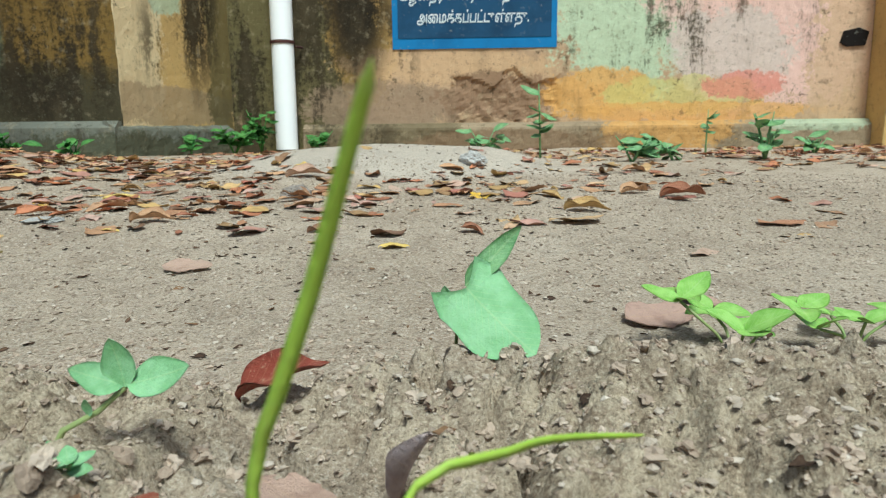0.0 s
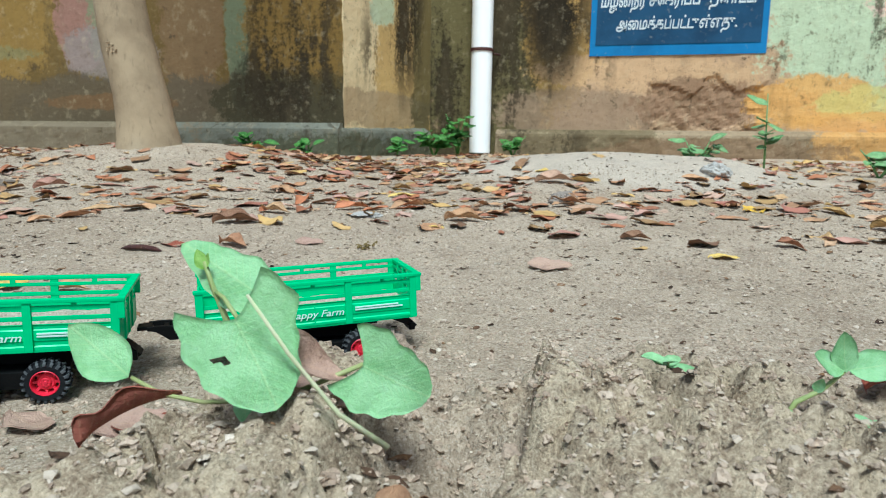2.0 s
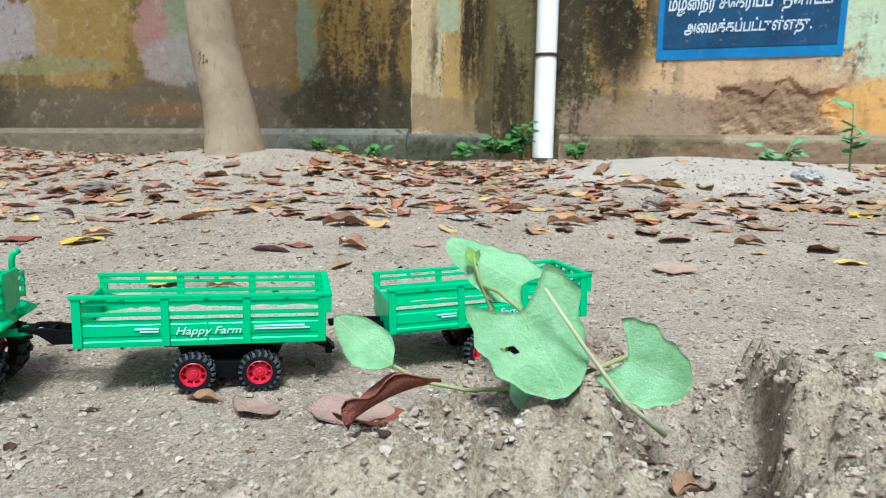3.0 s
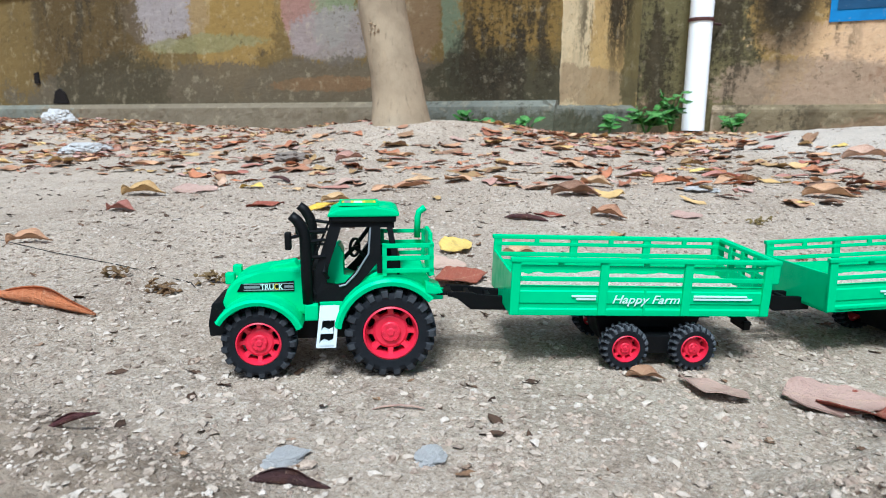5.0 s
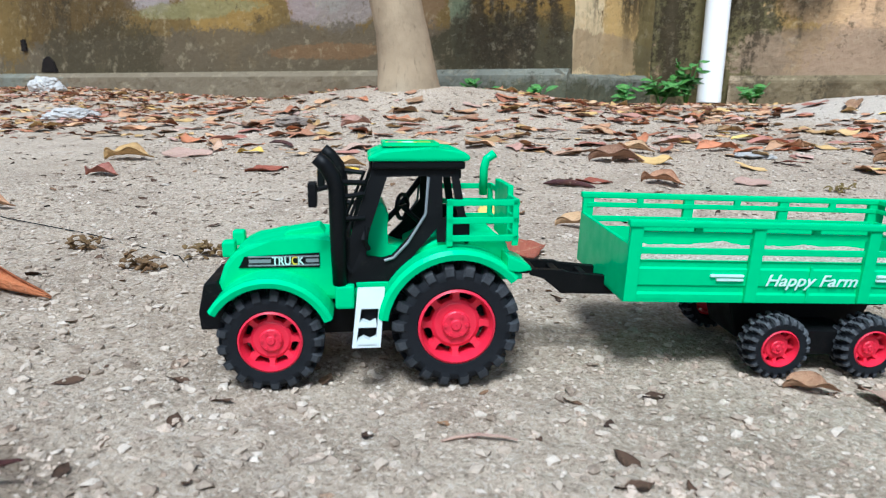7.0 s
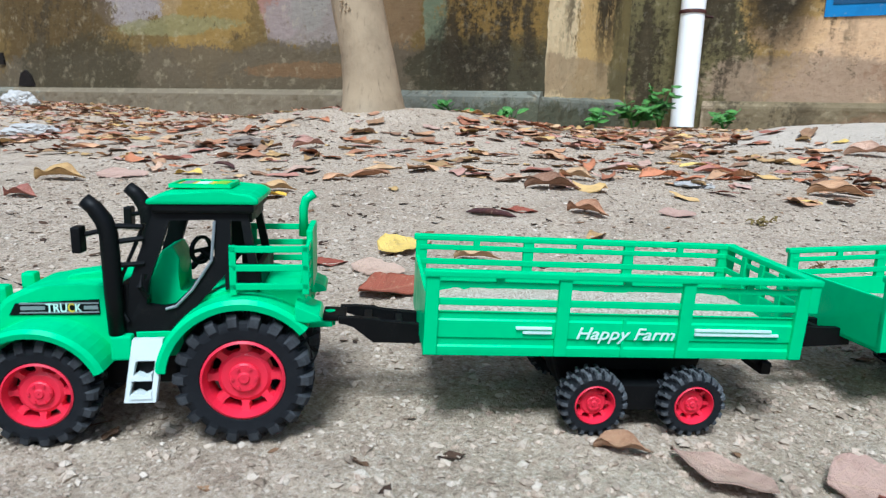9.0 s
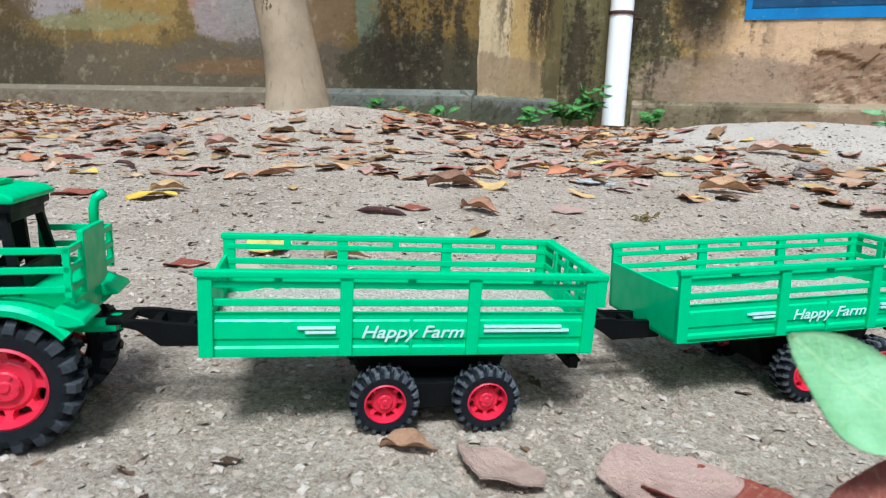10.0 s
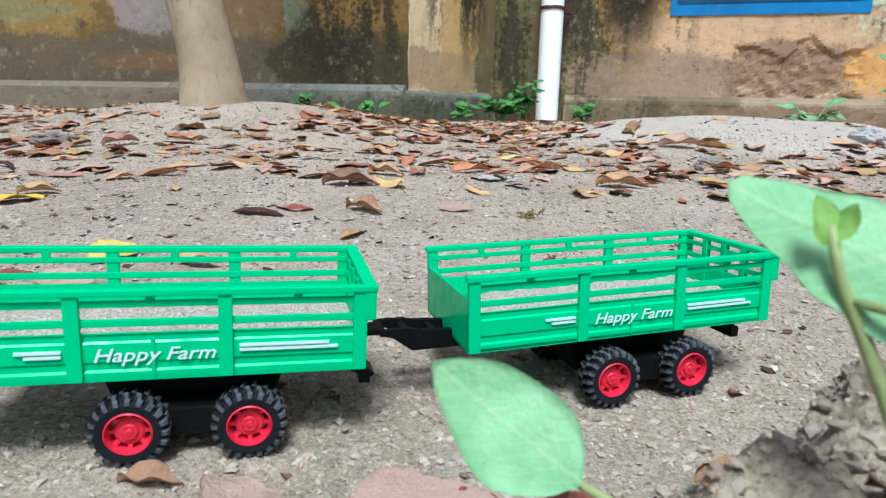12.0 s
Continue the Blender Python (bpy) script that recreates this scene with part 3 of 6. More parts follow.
wall("plinth_left", (-9.0, 2.63), (-1.315, 2.63), -0.3, 0.256, 0.06, 0.014, PLINTH_LEFT, "low grey mossy cement plinth along the wall", 0.010, worn_edge)
wall("plinth_return", (-1.315, 2.63), (-1.09, 3.36), -0.3, 0.256, 0.06, 0.012, PLINTH_LEFT, "low grey cement plinth round the wall's corner", 0.010, worn_edge)

# ---- fixtures of the walls ----
def drain_pipe():
    t = thing("drain_pipe", pose(-0.815, 3.345, 0), "white plastic rainwater pipe fixed upright to the wall", "pipe")
    part("pipe", tube(bmesh.new(), [(0, 0, 0.13), (0, 0, 0.132), (0, 0, 3.098), (0, 0, 3.1)], 0.055, 28), PVC, t, smooth=True)
    bm = bmesh.new()
    lathe(bm, [(0, 0.0545), (0, 0.060), (0.008, 0.061), (0.016, 0.060), (0.016, 0.0545)], 28)
    bmesh.ops.rotate(bm, verts=bm.verts[:], matrix=Matrix.Rotation(radians(90), 3, "X"))
    bmesh.ops.translate(bm, verts=bm.verts[:], vec=(0, 0, 0.648))
    part("clamp", bm, DARKWOOD, t, "thin rusty clamp ring")
    part("clamp_screw", tube(bmesh.new(), [(0.055, 0.02, 0.64), (0.085, 0.06, 0.64)], 0.006, 8), DARKWOOD, t)
    return t


drain_pipe()


def lettering(name, text, size, m, material, parent, depth=0.0008, shear=0.0, width=1.0, fit=0.0, weight=0.018):
    """Raised letters in the built-in font, as one mesh."""
    cu = bpy.data.curves.new(name, "FONT")
    cu.body, cu.size, cu.shear, cu.extrude, cu.resolution_u, cu.offset = text, size, shear, depth, 3, weight * size
    cu.align_x = "LEFT"
    tmp = new(name, cu)
    me = bpy.data.meshes.new_from_object(tmp.evaluated_get(bpy.context.evaluated_depsgraph_get()))
    bpy.data.objects.remove(tmp)
    xs = [v.co.x for v in me.vertices] or [0, 1]
    k = fit / (max(xs) - min(xs)) if fit else width
    for v in me.vertices:
        v.co.x = (v.co.x - min(xs)) * k
    me.materials.clear()
    me.materials.append(material)
    ob = new(name, me)
    ob.parent = parent
    ob.matrix_local = m
    return ob


def wall_sign():
    t = thing("wall_sign", pose(-0.272, 3.417, 0.625), "dark blue painted wall notice with white writing and lighter border", "sign")
    bm = bmesh.new()
    box(bm, 0.0, 0.825, -0.004, 0.004, 0.0, 0.62)
    part("border", bm, BLUE, t, "bright blue painted border")
    bm = bmesh.new()
    box(bm, 0.028, 0.797, -0.007, 0.0, 0.052, 0.59)
    part("panel", bm, NAVY, t)
    lettering("writing", "\u0b85\u0bc8\u0bae\u0b95\u0bcd\u0b95\u0baa\u0bcd\u0baa\u0b9f\u0bcd\u0b9f\u0bc1\u0bb3\u0bcd\u0bb3\u0ba4\u0bc1.", 0.075, pose(0.125, -0.008, 0.125, 90, 0, 0), SIGNWHITE, t, fit=0.56, shear=0.15)
    lettering("writing", "\u0bae\u0bb4\u0bc8\u0ba8\u0bc0\u0bb0\u0bcd \u0b9a\u0bc7\u0b95\u0bb0\u0bbf\u0baa\u0bcd\u0baa\u0bc1 \u0ba4\u0bca\u0b9f\u0bcd\u0b9f\u0bbf", 0.085, pose(0.045, -0.008, 0.235, 90, 0, 0), SIGNWHITE, t, fit=0.72, shear=0.15)
    return t


wall_sign()
bm = bmesh.new()
box(bm, 2.10, 2.28, 3.26, 3.42, -0.2, 3.2, 0.01)
tagged(part("wall_post", bm, WALL_RETURN), "ochre painted square post against the wall", "post", kind="structure")
# No cavity: a dark slab on the wall face, the hole's shade in its colour.
bm = bmesh.new()
prism(bm, [(1.945, 0.625), (1.98, 0.605), (2.065, 0.61), (2.08, 0.675), (2.03, 0.695), (1.96, 0.68)], 3.408, 3.43)
tagged(part("wall_hole", bm, HOLE_SHADE), "dark slab painted as a shaded broken hole in the plaster", "hole", kind="structure")
# Two low holes on the left wall, likewise slabs with the shade painted in.
for ring_points in ([(-4.82, 0.265), (-4.79, 0.345), (-4.74, 0.365), (-4.69, 0.33), (-4.66, 0.265)], [(-5.00, 0.40), (-5.00, 0.47), (-4.96, 0.475), (-4.95, 0.40)]):
    bm = bmesh.new()
    prism(bm, ring_points, 2.678, 2.70)
    tagged(part("wall_hole", bm, HOLE_SHADE), "dark slab painted as a shaded broken hole low in the wall", "hole", kind="structure")
bm = bmesh.new()
box(bm, -6.4, -4.05, 2.66, 2.70, 0.985, 2.2, 0.008)
tagged(part("window_1", bm, SHUTTER), "closed dark brown wooden window shutter in the wall", "window", kind="structure")


# ---- the toy tractor and its trailers ----
def wheel(parent, at, radius, width, lugs, near, lug=LUG):
    """A wheel at its axle; near: its rim faces the near side (-y)."""
    s = -1 if near else 1
    hub = bmesh.new()
    lathe(hub, [(-s * 0.1 * width, 0.0002), (-s * 0.1 * width, 0.20 * radius), (s * 0.30 * width, 0.22 * radius), (s * 0.33 * width, 0.20 * radius), (s * 0.33 * width, 0.09 * radius), (s * 0.37 * width, 0.07 * radius), (s * 0.37 * width, 0.0002)], 20)
    w = part("wheel", hub, RED, parent)
    w.matrix_local = pose(*at)
    for k in range(6):
        a = k * math.pi / 3
        c, sn = 0.17 * radius * math.cos(a), 0.17 * radius * math.sin(a)
        part("bolt", tube(bmesh.new(), [(c, s * 0.25 * width, sn), (c, s * 0.365 * width, sn)], 0.030 * radius, 6), RED, w)
    tyre = bmesh.new()
    h = width / 2
    # the tread stands out in slanting lugs, left and right by turns, that reach down the shoulders
    ribs = ((-0.78, 0.575, 0.575), (-0.93, 0.62, 0.62), (-0.97, 0.76, 0.76), (-0.95, 0.80, 0.82), (-0.90, 0.85, 0.935), (-0.78, 0.885, 0.99), (-0.40, 0.895, 1.0), (0.02, 0.895, 1.0))
    ribs = [(y, low, top, -1) for y, low, top in ribs] + [(-y, low, top, 1) for y, low, top in ribs[::-1]]
    each = 10
    turns, raised = [], []
    for k in range(lugs * each):
        row, flags = [], []
        for y, low, top, side in ribs:
            phase = (k / each + (0.5 if side > 0 else 0.0) + 0.42 * abs(y)) % 1.0
            up = phase < 0.52
            r = (top if up else low) * radius
            bulge = 1.06 if up and 0.8 <= low <= 0.86 else 1.0
            q = 2 * math.pi * k / (lugs * each)
            row.append(tyre.verts.new((r * math.cos(q), y * h * bulge, r * math.sin(q))))
            flags.append(up and low > 0.78)
        turns.append(row)
        raised.append(flags)
    m = len(ribs)
    for k in range(len(turns)):
        a, b = turns[k], turns[(k + 1) % len(turns)]
        for i in range(m):
            face = tyre.faces.new((a[i], a[(i + 1) % m], b[(i + 1) % m], b[i]))
            face.material_index = 1 if raised[k][i] and raised[k][(i + 1) % m] else 0
    part("tyre", tyre, RUBBER, w, "black rubber tyre with chunky dusty lugs").data.materials.append(lug)
    rim = bmesh.new()
    lathe(rim, [(s * h * 0.92, 0.60 * radius), (s * h * 0.98, 0.565 * radius), (s * h * 0.55, 0.52 * radius), (-s * h * 0.2, 0.50 * radius), (-s * h * 0.2, 0.60 * radius)], 40)
    lathe(rim, [(-s * h * 0.1, 0.02 * radius), (s * h * 0.44, 0.02 * radius), (s * h * 0.50, 0.33 * radius), (s * h * 0.38, 0.39 * radius), (-s * h * 0.1, 0.39 * radius)], 40)
    for k in range(8):
        a = 2 * math.pi * k / 8
        c, sn = math.cos(a), math.sin(a)
        rows = []
        for r, wd, y in ((0.37, 0.10, 0.42), (0.44, 0.065, 0.46), (0.54, 0.095, 0.54)):
            rows.append([rim.verts.new((r * radius * c - u * wd * radius * sn, s * h * yy, r * radius * sn + u * wd * radius * c)) for u, yy in ((-1, y - 0.45), (-0.7, y), (0.7, y), (1, y - 0.45))])
        for p, q in zip(rows, rows[1:]):
            for i in range(3):
                rim.faces.new((p[i], p[i + 1], q[i + 1], q[i]))
    part("rim", rim, RED, w, "bright red plastic rim with spokes")
    return w


def arch(bm, cx, cz, r0, r1, a0, a1, y0, y1, n=18):
    """A mudguard: a bent band between two radii, with rounded outer edge."""
    rows = []
    for k in range(n + 1):
        a = radians(a0 + (a1 - a0) * k / n)
        c, s = math.cos(a), math.sin(a)
        rows.append([bm.verts.new((cx + r * c, y, cz + r * s)) for r, y in ((r0, y0), (r0 + 0.6 * (r1 - r0), y0 - 0.0006), (r1, y0 + 0.0012), (r1, y1), (r1 - 0.0012, y1), (r1 - 0.0012, y0 + 0.002), (r0, y0 + 0.0012))])
    for p, q in zip(rows, rows[1:]):
        for i in range(7):
            bm.faces.new((p[i], p[(i + 1) % 7], q[(i + 1) % 7], q[i]))
    bm.faces.new(rows[0]), bm.faces.new(rows[-1][::-1])
    return bm


def tractor(m):
    """Length along x (its nose at -x), near side at y = 0, ground at z = 0."""
    t = thing("toy_tractor", m, "bright green and black plastic toy tractor with red wheels", "toy tractor")
    W = 0.066
    C = W / 2
    wheel(t, (0, 0.0095, 0.0256), 0.0274, 0.019, 18, True)
    wheel(t, (0, W - 0.0095, 0.0256), 0.0274, 0.019, 18, False)
    wheel(t, (-0.0772, 0.010, 0.0205), 0.0220, 0.015, 17, True)
    wheel(t, (-0.0772, W - 0.010, 0.0205), 0.0220, 0.015, 17, False)
    bm = bmesh.new()
    box(bm, -0.096, 0.012, C - 0.011, C + 0.011, 0.017, 0.037, 0.001)
    box(bm, -0.081, -0.074, 0.012, W - 0.012, 0.017, 0.024, 0.0008)
    box(bm, -0.004, 0.004, 0.012, W - 0.012, 0.021, 0.030, 0.0008)
    part("chassis", bm, BLACK, t, "black plastic chassis")
    bm = bmesh.new()
    prism(bm, [(-0.1072, 0.0225), (-0.1078, 0.030), (-0.1050, 0.0425), (-0.0995, 0.0440), (-0.0965, 0.036), (-0.0965, 0.0225)], C - 0.018, C + 0.018, 0.0008)
    part("bumper", bm, BLACK, t, "black front bumper")
    # hood with a rounded top
    bm = bmesh.new()
    prism(bm, [(-0.1000, 0.034), (-0.0992, 0.043), (-0.0965, 0.0505), (-0.0925, 0.0555), (-0.0865, 0.0588), (-0.0760, 0.0605), (-0.0620, 0.0613), (-0.0440, 0.0618), (-0.0440, 0.034)], C - 0.0165, C + 0.0165, 0.0022)
    hood = part("hood", bm, GREEN, t)
    bm = bmesh.new()
    prism(bm, [(-0.0745, 0.0590), (-0.0715, 0.0628), (-0.0575, 0.0650), (-0.0545, 0.0605)], C - 0.006, C + 0.006, 0.0008)
    part("hood_vent", bm, GREEN, hood)
    for y in (C - 0.0115, C + 0.0115):
        bm = bmesh.new()
        box(bm, -0.0975, -0.0920, y - 0.003, y + 0.003, 0.0530, 0.0600, 0.0012)
        part("headlight", bm, GREEN, hood)
    for y, s in ((C - 0.0166, 1), (C + 0.0166, -1)):
        bm = bmesh.new()
        prism(bm, [(-0.0905, 0.0490), (-0.0880, 0.0538), (-0.0570, 0.0552), (-0.0570, 0.0488)], y - 0.0003, y + 0.0003)
        decal = part("decal", bm, BLACK, hood, "black and grey side decal")
        for z in (0.0500, 0.0537):
            bm = bmesh.new()
            box(bm, -0.0865, -0.0572, y - 0.0005, y + 0.0005, z - 0.0003, z + 0.0003)
            part("stripe", bm, GREY, decal)
        for x0, x1 in ((-0.0862, -0.0772), (-0.0628, -0.0575)):
            bm = bmesh.new()
            box(bm, x0, x1, y - 0.00045, y + 0.00045, 0.0511, 0.0526)
            part("stripe", bm, GREY, decal)
    for text, x, fitw, mat in (("TRU", -0.0768, 0.0078, WHITE), ("C", -0.0687, 0.0024, YELLOW), ("K", -0.0660, 0.0026, WHITE)):
        lettering("writing", text, 0.0052, pose(x, C - 0.0170, 0.0501, 90, 0, 0), mat, hood, 0.0001, fit=fitw)
    # front and rear mudguards
    for y0, y1 in ((-0.0005, 0.0205), (W + 0.0005, W - 0.0205)):
        part("front_mudguard", arch(bmesh.new(), -0.0772, 0.0205, 0.0242, 0.0278, 22, 148, y0, y1), GREEN, t)
        part("rear_mudguard", arch(bmesh.new(), 0.0, 0.0256, 0.0292, 0.0334, 40, 172, y0 * 1.0, y1, 24), GREEN, t)
        bm = bmesh.new()
        prism(bm, [(0.0205, 0.0500), (0.0255, 0.0492), (0.0310, 0.0500), (0.0300, 0.0522), (0.0205, 0.0565)], min(y0, y1), max(y0, y1), 0.0006)
        part("mudguard_tail", bm, GREEN, t)
    bm = bmesh.new()
    box(bm, -0.0505, -0.0425, 0.006, W - 0.006, 0.033, 0.043, 0.001)
    box(bm, -0.0425, -0.024, 0.010, W - 0.010, 0.033, 0.044, 0.001)
    part("floor_pan", bm, GREEN, t)
    bm = bmesh.new()
    prism(bm, [(-0.020, 0.044), (-0.020, 0.0555), (-0.008, 0.0605), (0.021, 0.0605), (0.024, 0.056), (0.024, 0.046), (0.018, 0.040), (-0.012, 0.040)], 0.0125, W - 0.0125, 0.0012)
    part("rear_deck", bm, GREEN, t)
    # cab: two side frames that lean together, joined front and back
    def lean(bm):
        for v in bm.verts:
            v.co.y += 0.125 * max(0.0, v.co.z - 0.048) * (1 if v.co.y < C else -1)
        return bm

    for y in (0.0100, W - 0.0125):
        bm = bmesh.new()
        ring(bm, [(-0.047, 0.0415), (-0.0455, 0.058), (-0.0335, 0.0935), (-0.0075, 0.0935), (-0.0075, 0.066), (-0.0140, 0.0585), (-0.0225, 0.0490), (-0.0285, 0.0405)], [(-0.0375, 0.0545), (-0.0362, 0.0640), (-0.0284, 0.0872), (-0.0115, 0.0876), (-0.0115, 0.0725), (-0.0205, 0.0610), (-0.0268, 0.0545), (-0.0310, 0.0535)], y, y + 0.0025)
        lean(bm)
        side = part("cab_side", bm, BLACK, t, "black cab side frame with open window")
        bm = bmesh.new()
        ring(bm, [(-0.0075, 0.060), (-0.0075, 0.0935), (0.0010, 0.0935), (0.0065, 0.060)], [(-0.0052, 0.0700), (-0.0052, 0.0872), (-0.0012, 0.0872), (0.0015, 0.0700)], y, y + 0.0025)
        lean(bm)
        part("rear_window_frame", bm, BLACK, side)
        s = y - 0.0008 if y < C else y + 0.0033
        part("door_trim", lean(tube(bmesh.new(), [(-0.0300, s, 0.0528), (-0.0262, s, 0.0538), (-0.0200, s, 0.0602), (-0.0125, s, 0.0718), (-0.0112, s, 0.0872)], 0.0006, 6)), GREY, side)
        part("door_handle", tube(bmesh.new(), [(-0.0365, s, 0.058), (-0.0385, s - (0.002 if y < C else -0.002), 0.0625), (-0.0370, s, 0.067)], 0.0012, 8), BLACK, side)
        part("grab_rail", lean(tube(bmesh.new(), [(-0.0440, s, 0.048), (-0.0478, s, 0.055), (-0.0460, s, 0.066), (-0.0375, s, 0.086)], 0.0008, 6)), BLACK, side)
    for x0, x1, inset, z0, z1 in ((-0.0475, -0.0440, 0.011, 0.042, 0.0625), (-0.0355, -0.0322, 0.016, 0.0885, 0.0935), (-0.0005, 0.0030, 0.016, 0.0865, 0.0935), (0.0040, 0.0065, 0.0125, 0.058, 0.0695)):
        part("crossbar", box(bmesh.new(), x0, x1, inset, W - inset, z0, z1, 0.0006), BLACK, t)
    bm = bmesh.new()
    box(bm, -0.0345, 0.0042, 0.0130, W - 0.0130, 0.0905, 0.0940, 0.001)
    part("roof_rim", bm, BLACK, t)
    bm = bmesh.new()
    prism(bm, [(-0.0365, 0.0938), (-0.0360, 0.0958), (-0.0300, 0.0985), (-0.0080, 0.0992), (0.0030, 0.0982), (0.0062, 0.0962), (0.0060, 0.0940)], 0.0120, W - 0.0120, 0.0012)
    roof = part("roof", bm, GREEN, t)
    bm = bmesh.new()
    ring(bm, [(-0.0300, 0.0), (-0.0300, 0.022), (-0.0060, 0.022), (-0.0060, 0.0)], [(-0.0285, 0.0015), (-0.0285, 0.0205), (-0.0075, 0.0205), (-0.0075, 0.0015)], 0, 0.0016)
    bmesh.ops.rotate(bm, verts=bm.verts[:], matrix=Matrix.Rotation(radians(-90), 3, "X"))
    bmesh.ops.translate(bm, verts=bm.verts[:], vec=(0, C - 0.011, 0.1010))
    part("roof_hatch", bm, GREEN, roof)
    bm = bmesh.new()
    box(bm, -0.0283, -0.0077, C - 0.0093, C + 0.0093, 0.0990, 0.1003)
    sticker = part("sticker", bm, YELLOW, roof, "yellow and white roof sticker")
    for x0, x1, y0, y1, mat in ((-0.021, -0.016, -0.008, 0.006, WHITE), (-0.014, -0.009, -0.006, 0.009, LEMON), (-0.027, -0.023, -0.004, 0.008, GREY)):
        bm = bmesh.new()
        box(bm, x0, x1, C + y0, C + y1, 0.1001, 0.1006)
        part("sticker_print", bm, mat, sticker)
    # stacks, mirrors
    for y in (0.0090, W - 0.0090):
        bm = bmesh.new()
        tube(bm, [(-0.0485, y, 0.0430), (-0.0487, y, 0.0600), (-0.0490, y, 0.0830), (-0.0503, y, 0.0880), (-0.0535, y, 0.0930), (-0.0568, y, 0.0958)], [0.0030, 0.0034, 0.0034, 0.0034, 0.0031, 0.0028], 14)
        stack = part("exhaust_pipe", bm, BLACK, t, smooth=True)
        for z, dz in ((0.090, -0.001), (0.0835, 0.001), (0.0745, 0.0)):
            bm = bmesh.new()
            tube(bm, [(-0.049, y, z - 0.004), (-0.0380, y + (0.004 if y < C else -0.004), z - 0.004 + dz)], 0.0011, 8)
            part("stack_bracket", bm, BLACK, stack)
        s = -1 if y < C else 1
        bm = bmesh.new()
        tube(bm, [(-0.052, y, 0.084), (-0.0575, y + s * 0.003, 0.083)], 0.0010, 8)
        box(bm, -0.0600, -0.0565, y + s * 0.004 - 0.003, y + s * 0.004 + 0.003, 0.0765, 0.0865, 0.0008)
        part("mirror", bm, BLACK, stack)
    # seat, wheel and inside
    bm = bmesh.new()
    prism(bm, [(-0.040, 0.046), (-0.040, 0.062), (-0.0345, 0.0735), (-0.0300, 0.0755), (-0.0275, 0.0700), (-0.0290, 0.0560), (-0.0160, 0.0540), (-0.0160, 0.046)], C - 0.010, C + 0.010, 0.0012)
    part("seat", bm, GREEN, t)
    bm = bmesh.new()
    lathe(bm, [(-0.0007, 0.0048), (-0.0007, 0.0062), (0.0007, 0.0062), (0.0007, 0.0048)], 20)
    box(bm, -0.0052, 0.0052, -0.0005, 0.0005, -0.0007, 0.0007)
    bmesh.ops.rotate(bm, verts=bm.verts[:], matrix=Matrix.Rotation(radians(60), 3, "Z"))
    bmesh.ops.translate(bm, verts=bm.verts[:], vec=(-0.021, C, 0.072))
    tube(bm, [(-0.021, C, 0.072), (-0.010, C, 0.062)], 0.0012, 8)
    part("steering_wheel", bm, BLACK, t)
    bm = bmesh.new()
    tube(bm, [(-0.030, W - 0.014, 0.060), (-0.022, W - 0.014, 0.068), (-0.010, W - 0.014, 0.084)], 0.0014, 8)
    part("lever", bm, BLACK, t)
    # rear cage of rails and the tail pipe
    bm = bmesh.new()
    box(bm, 0.0240, 0.0266, C - 0.014, C + 0.014, 0.058, 0.083, 0.0006)
    cagep = part("rear_cage", bm, GREEN, t)
    for y in (0.0045, W - 0.0060):
        for x in (-0.0045, 0.0232):
            bm = bmesh.new()
            box(bm, x, x + 0.0026, y, y + 0.0016, 0.0595, 0.0792, 0.0003)
            part("post", bm, GREEN, cagep)
    for z in (0.0615, 0.0690, 0.0764):
        for y in (0.0045, W - 0.0060):
            bm = bmesh.new()
            box(bm, -0.0045, 0.0258, y, y + 0.0014, z, z + 0.0026, 0.0003)
            part("rail", bm, GREEN, cagep)
        bm = bmesh.new()
        prism(bm, [(0.0244, z), (0.0260, z), (0.0260, z + 0.0026), (0.0244, z + 0.0026)], 0.0045, W - 0.0045, 0.0003)
        part("rail", bm, GREEN, cagep)
    bm = bmesh.new()
    tube(bm, [(0.0200, W - 0.010, 0.074), (0.0202, W - 0.010, 0.0870), (0.0213, W - 0.010, 0.0912), (0.0252, W - 0.010, 0.0940)], [0.0021, 0.0021, 0.0021, 0.0022], 12)
    part("tail_pipe", bm, GREEN, cagep, smooth=True)
    # side steps
    for y, s in ((0.004, -1), (W - 0.004, 1)):
        def splay(bm):
            for v in bm.verts:
                v.co.y += s * 0.24 * (0.0400 - v.co.z)
            return bm

        bm = ring(bmesh.new(), [(-0.0438, 0.0190), (-0.0412, 0.0425), (-0.0300, 0.0425), (-0.0322, 0.0190)], [(-0.0420, 0.0212), (-0.0398, 0.0345), (-0.0326, 0.0345), (-0.0340, 0.0212)], y - 0.0014, y + 0.0014)
        ladder = part("step", splay(bm), SILVER, t, "silvery white side step")
        for z in (0.0215, 0.0282):
            bm = bmesh.new()
            prism(bm, [(-0.0416 + 0.0026 * f, z + (0.0016 if f % 2 else 0.0004)) for f in range(4)] + [(-0.0336, z - 0.0010), (-0.0416, z - 0.0010)], y - 0.002, y + 0.002)
            part("tread", splay(bm), SILVER, ladder)
        bm = box(bmesh.new(), -0.0415, -0.0330, y - s * 0.003 - 0.0004, y - s * 0.003 + 0.0004, 0.0205, 0.040)
        part("backing", splay(bm), BLACK, ladder)
    bm = bmesh.new()
    box(bm, 0.018, 0.034, C - 0.006, C + 0.006, 0.0385, 0.0415, 0.0006)
    tube(bm, [(0.0330, C, 0.038), (0.0330, C, 0.0445)], 0.0022, 12)
    part("hitch", bm, GREEN, t)
    return t


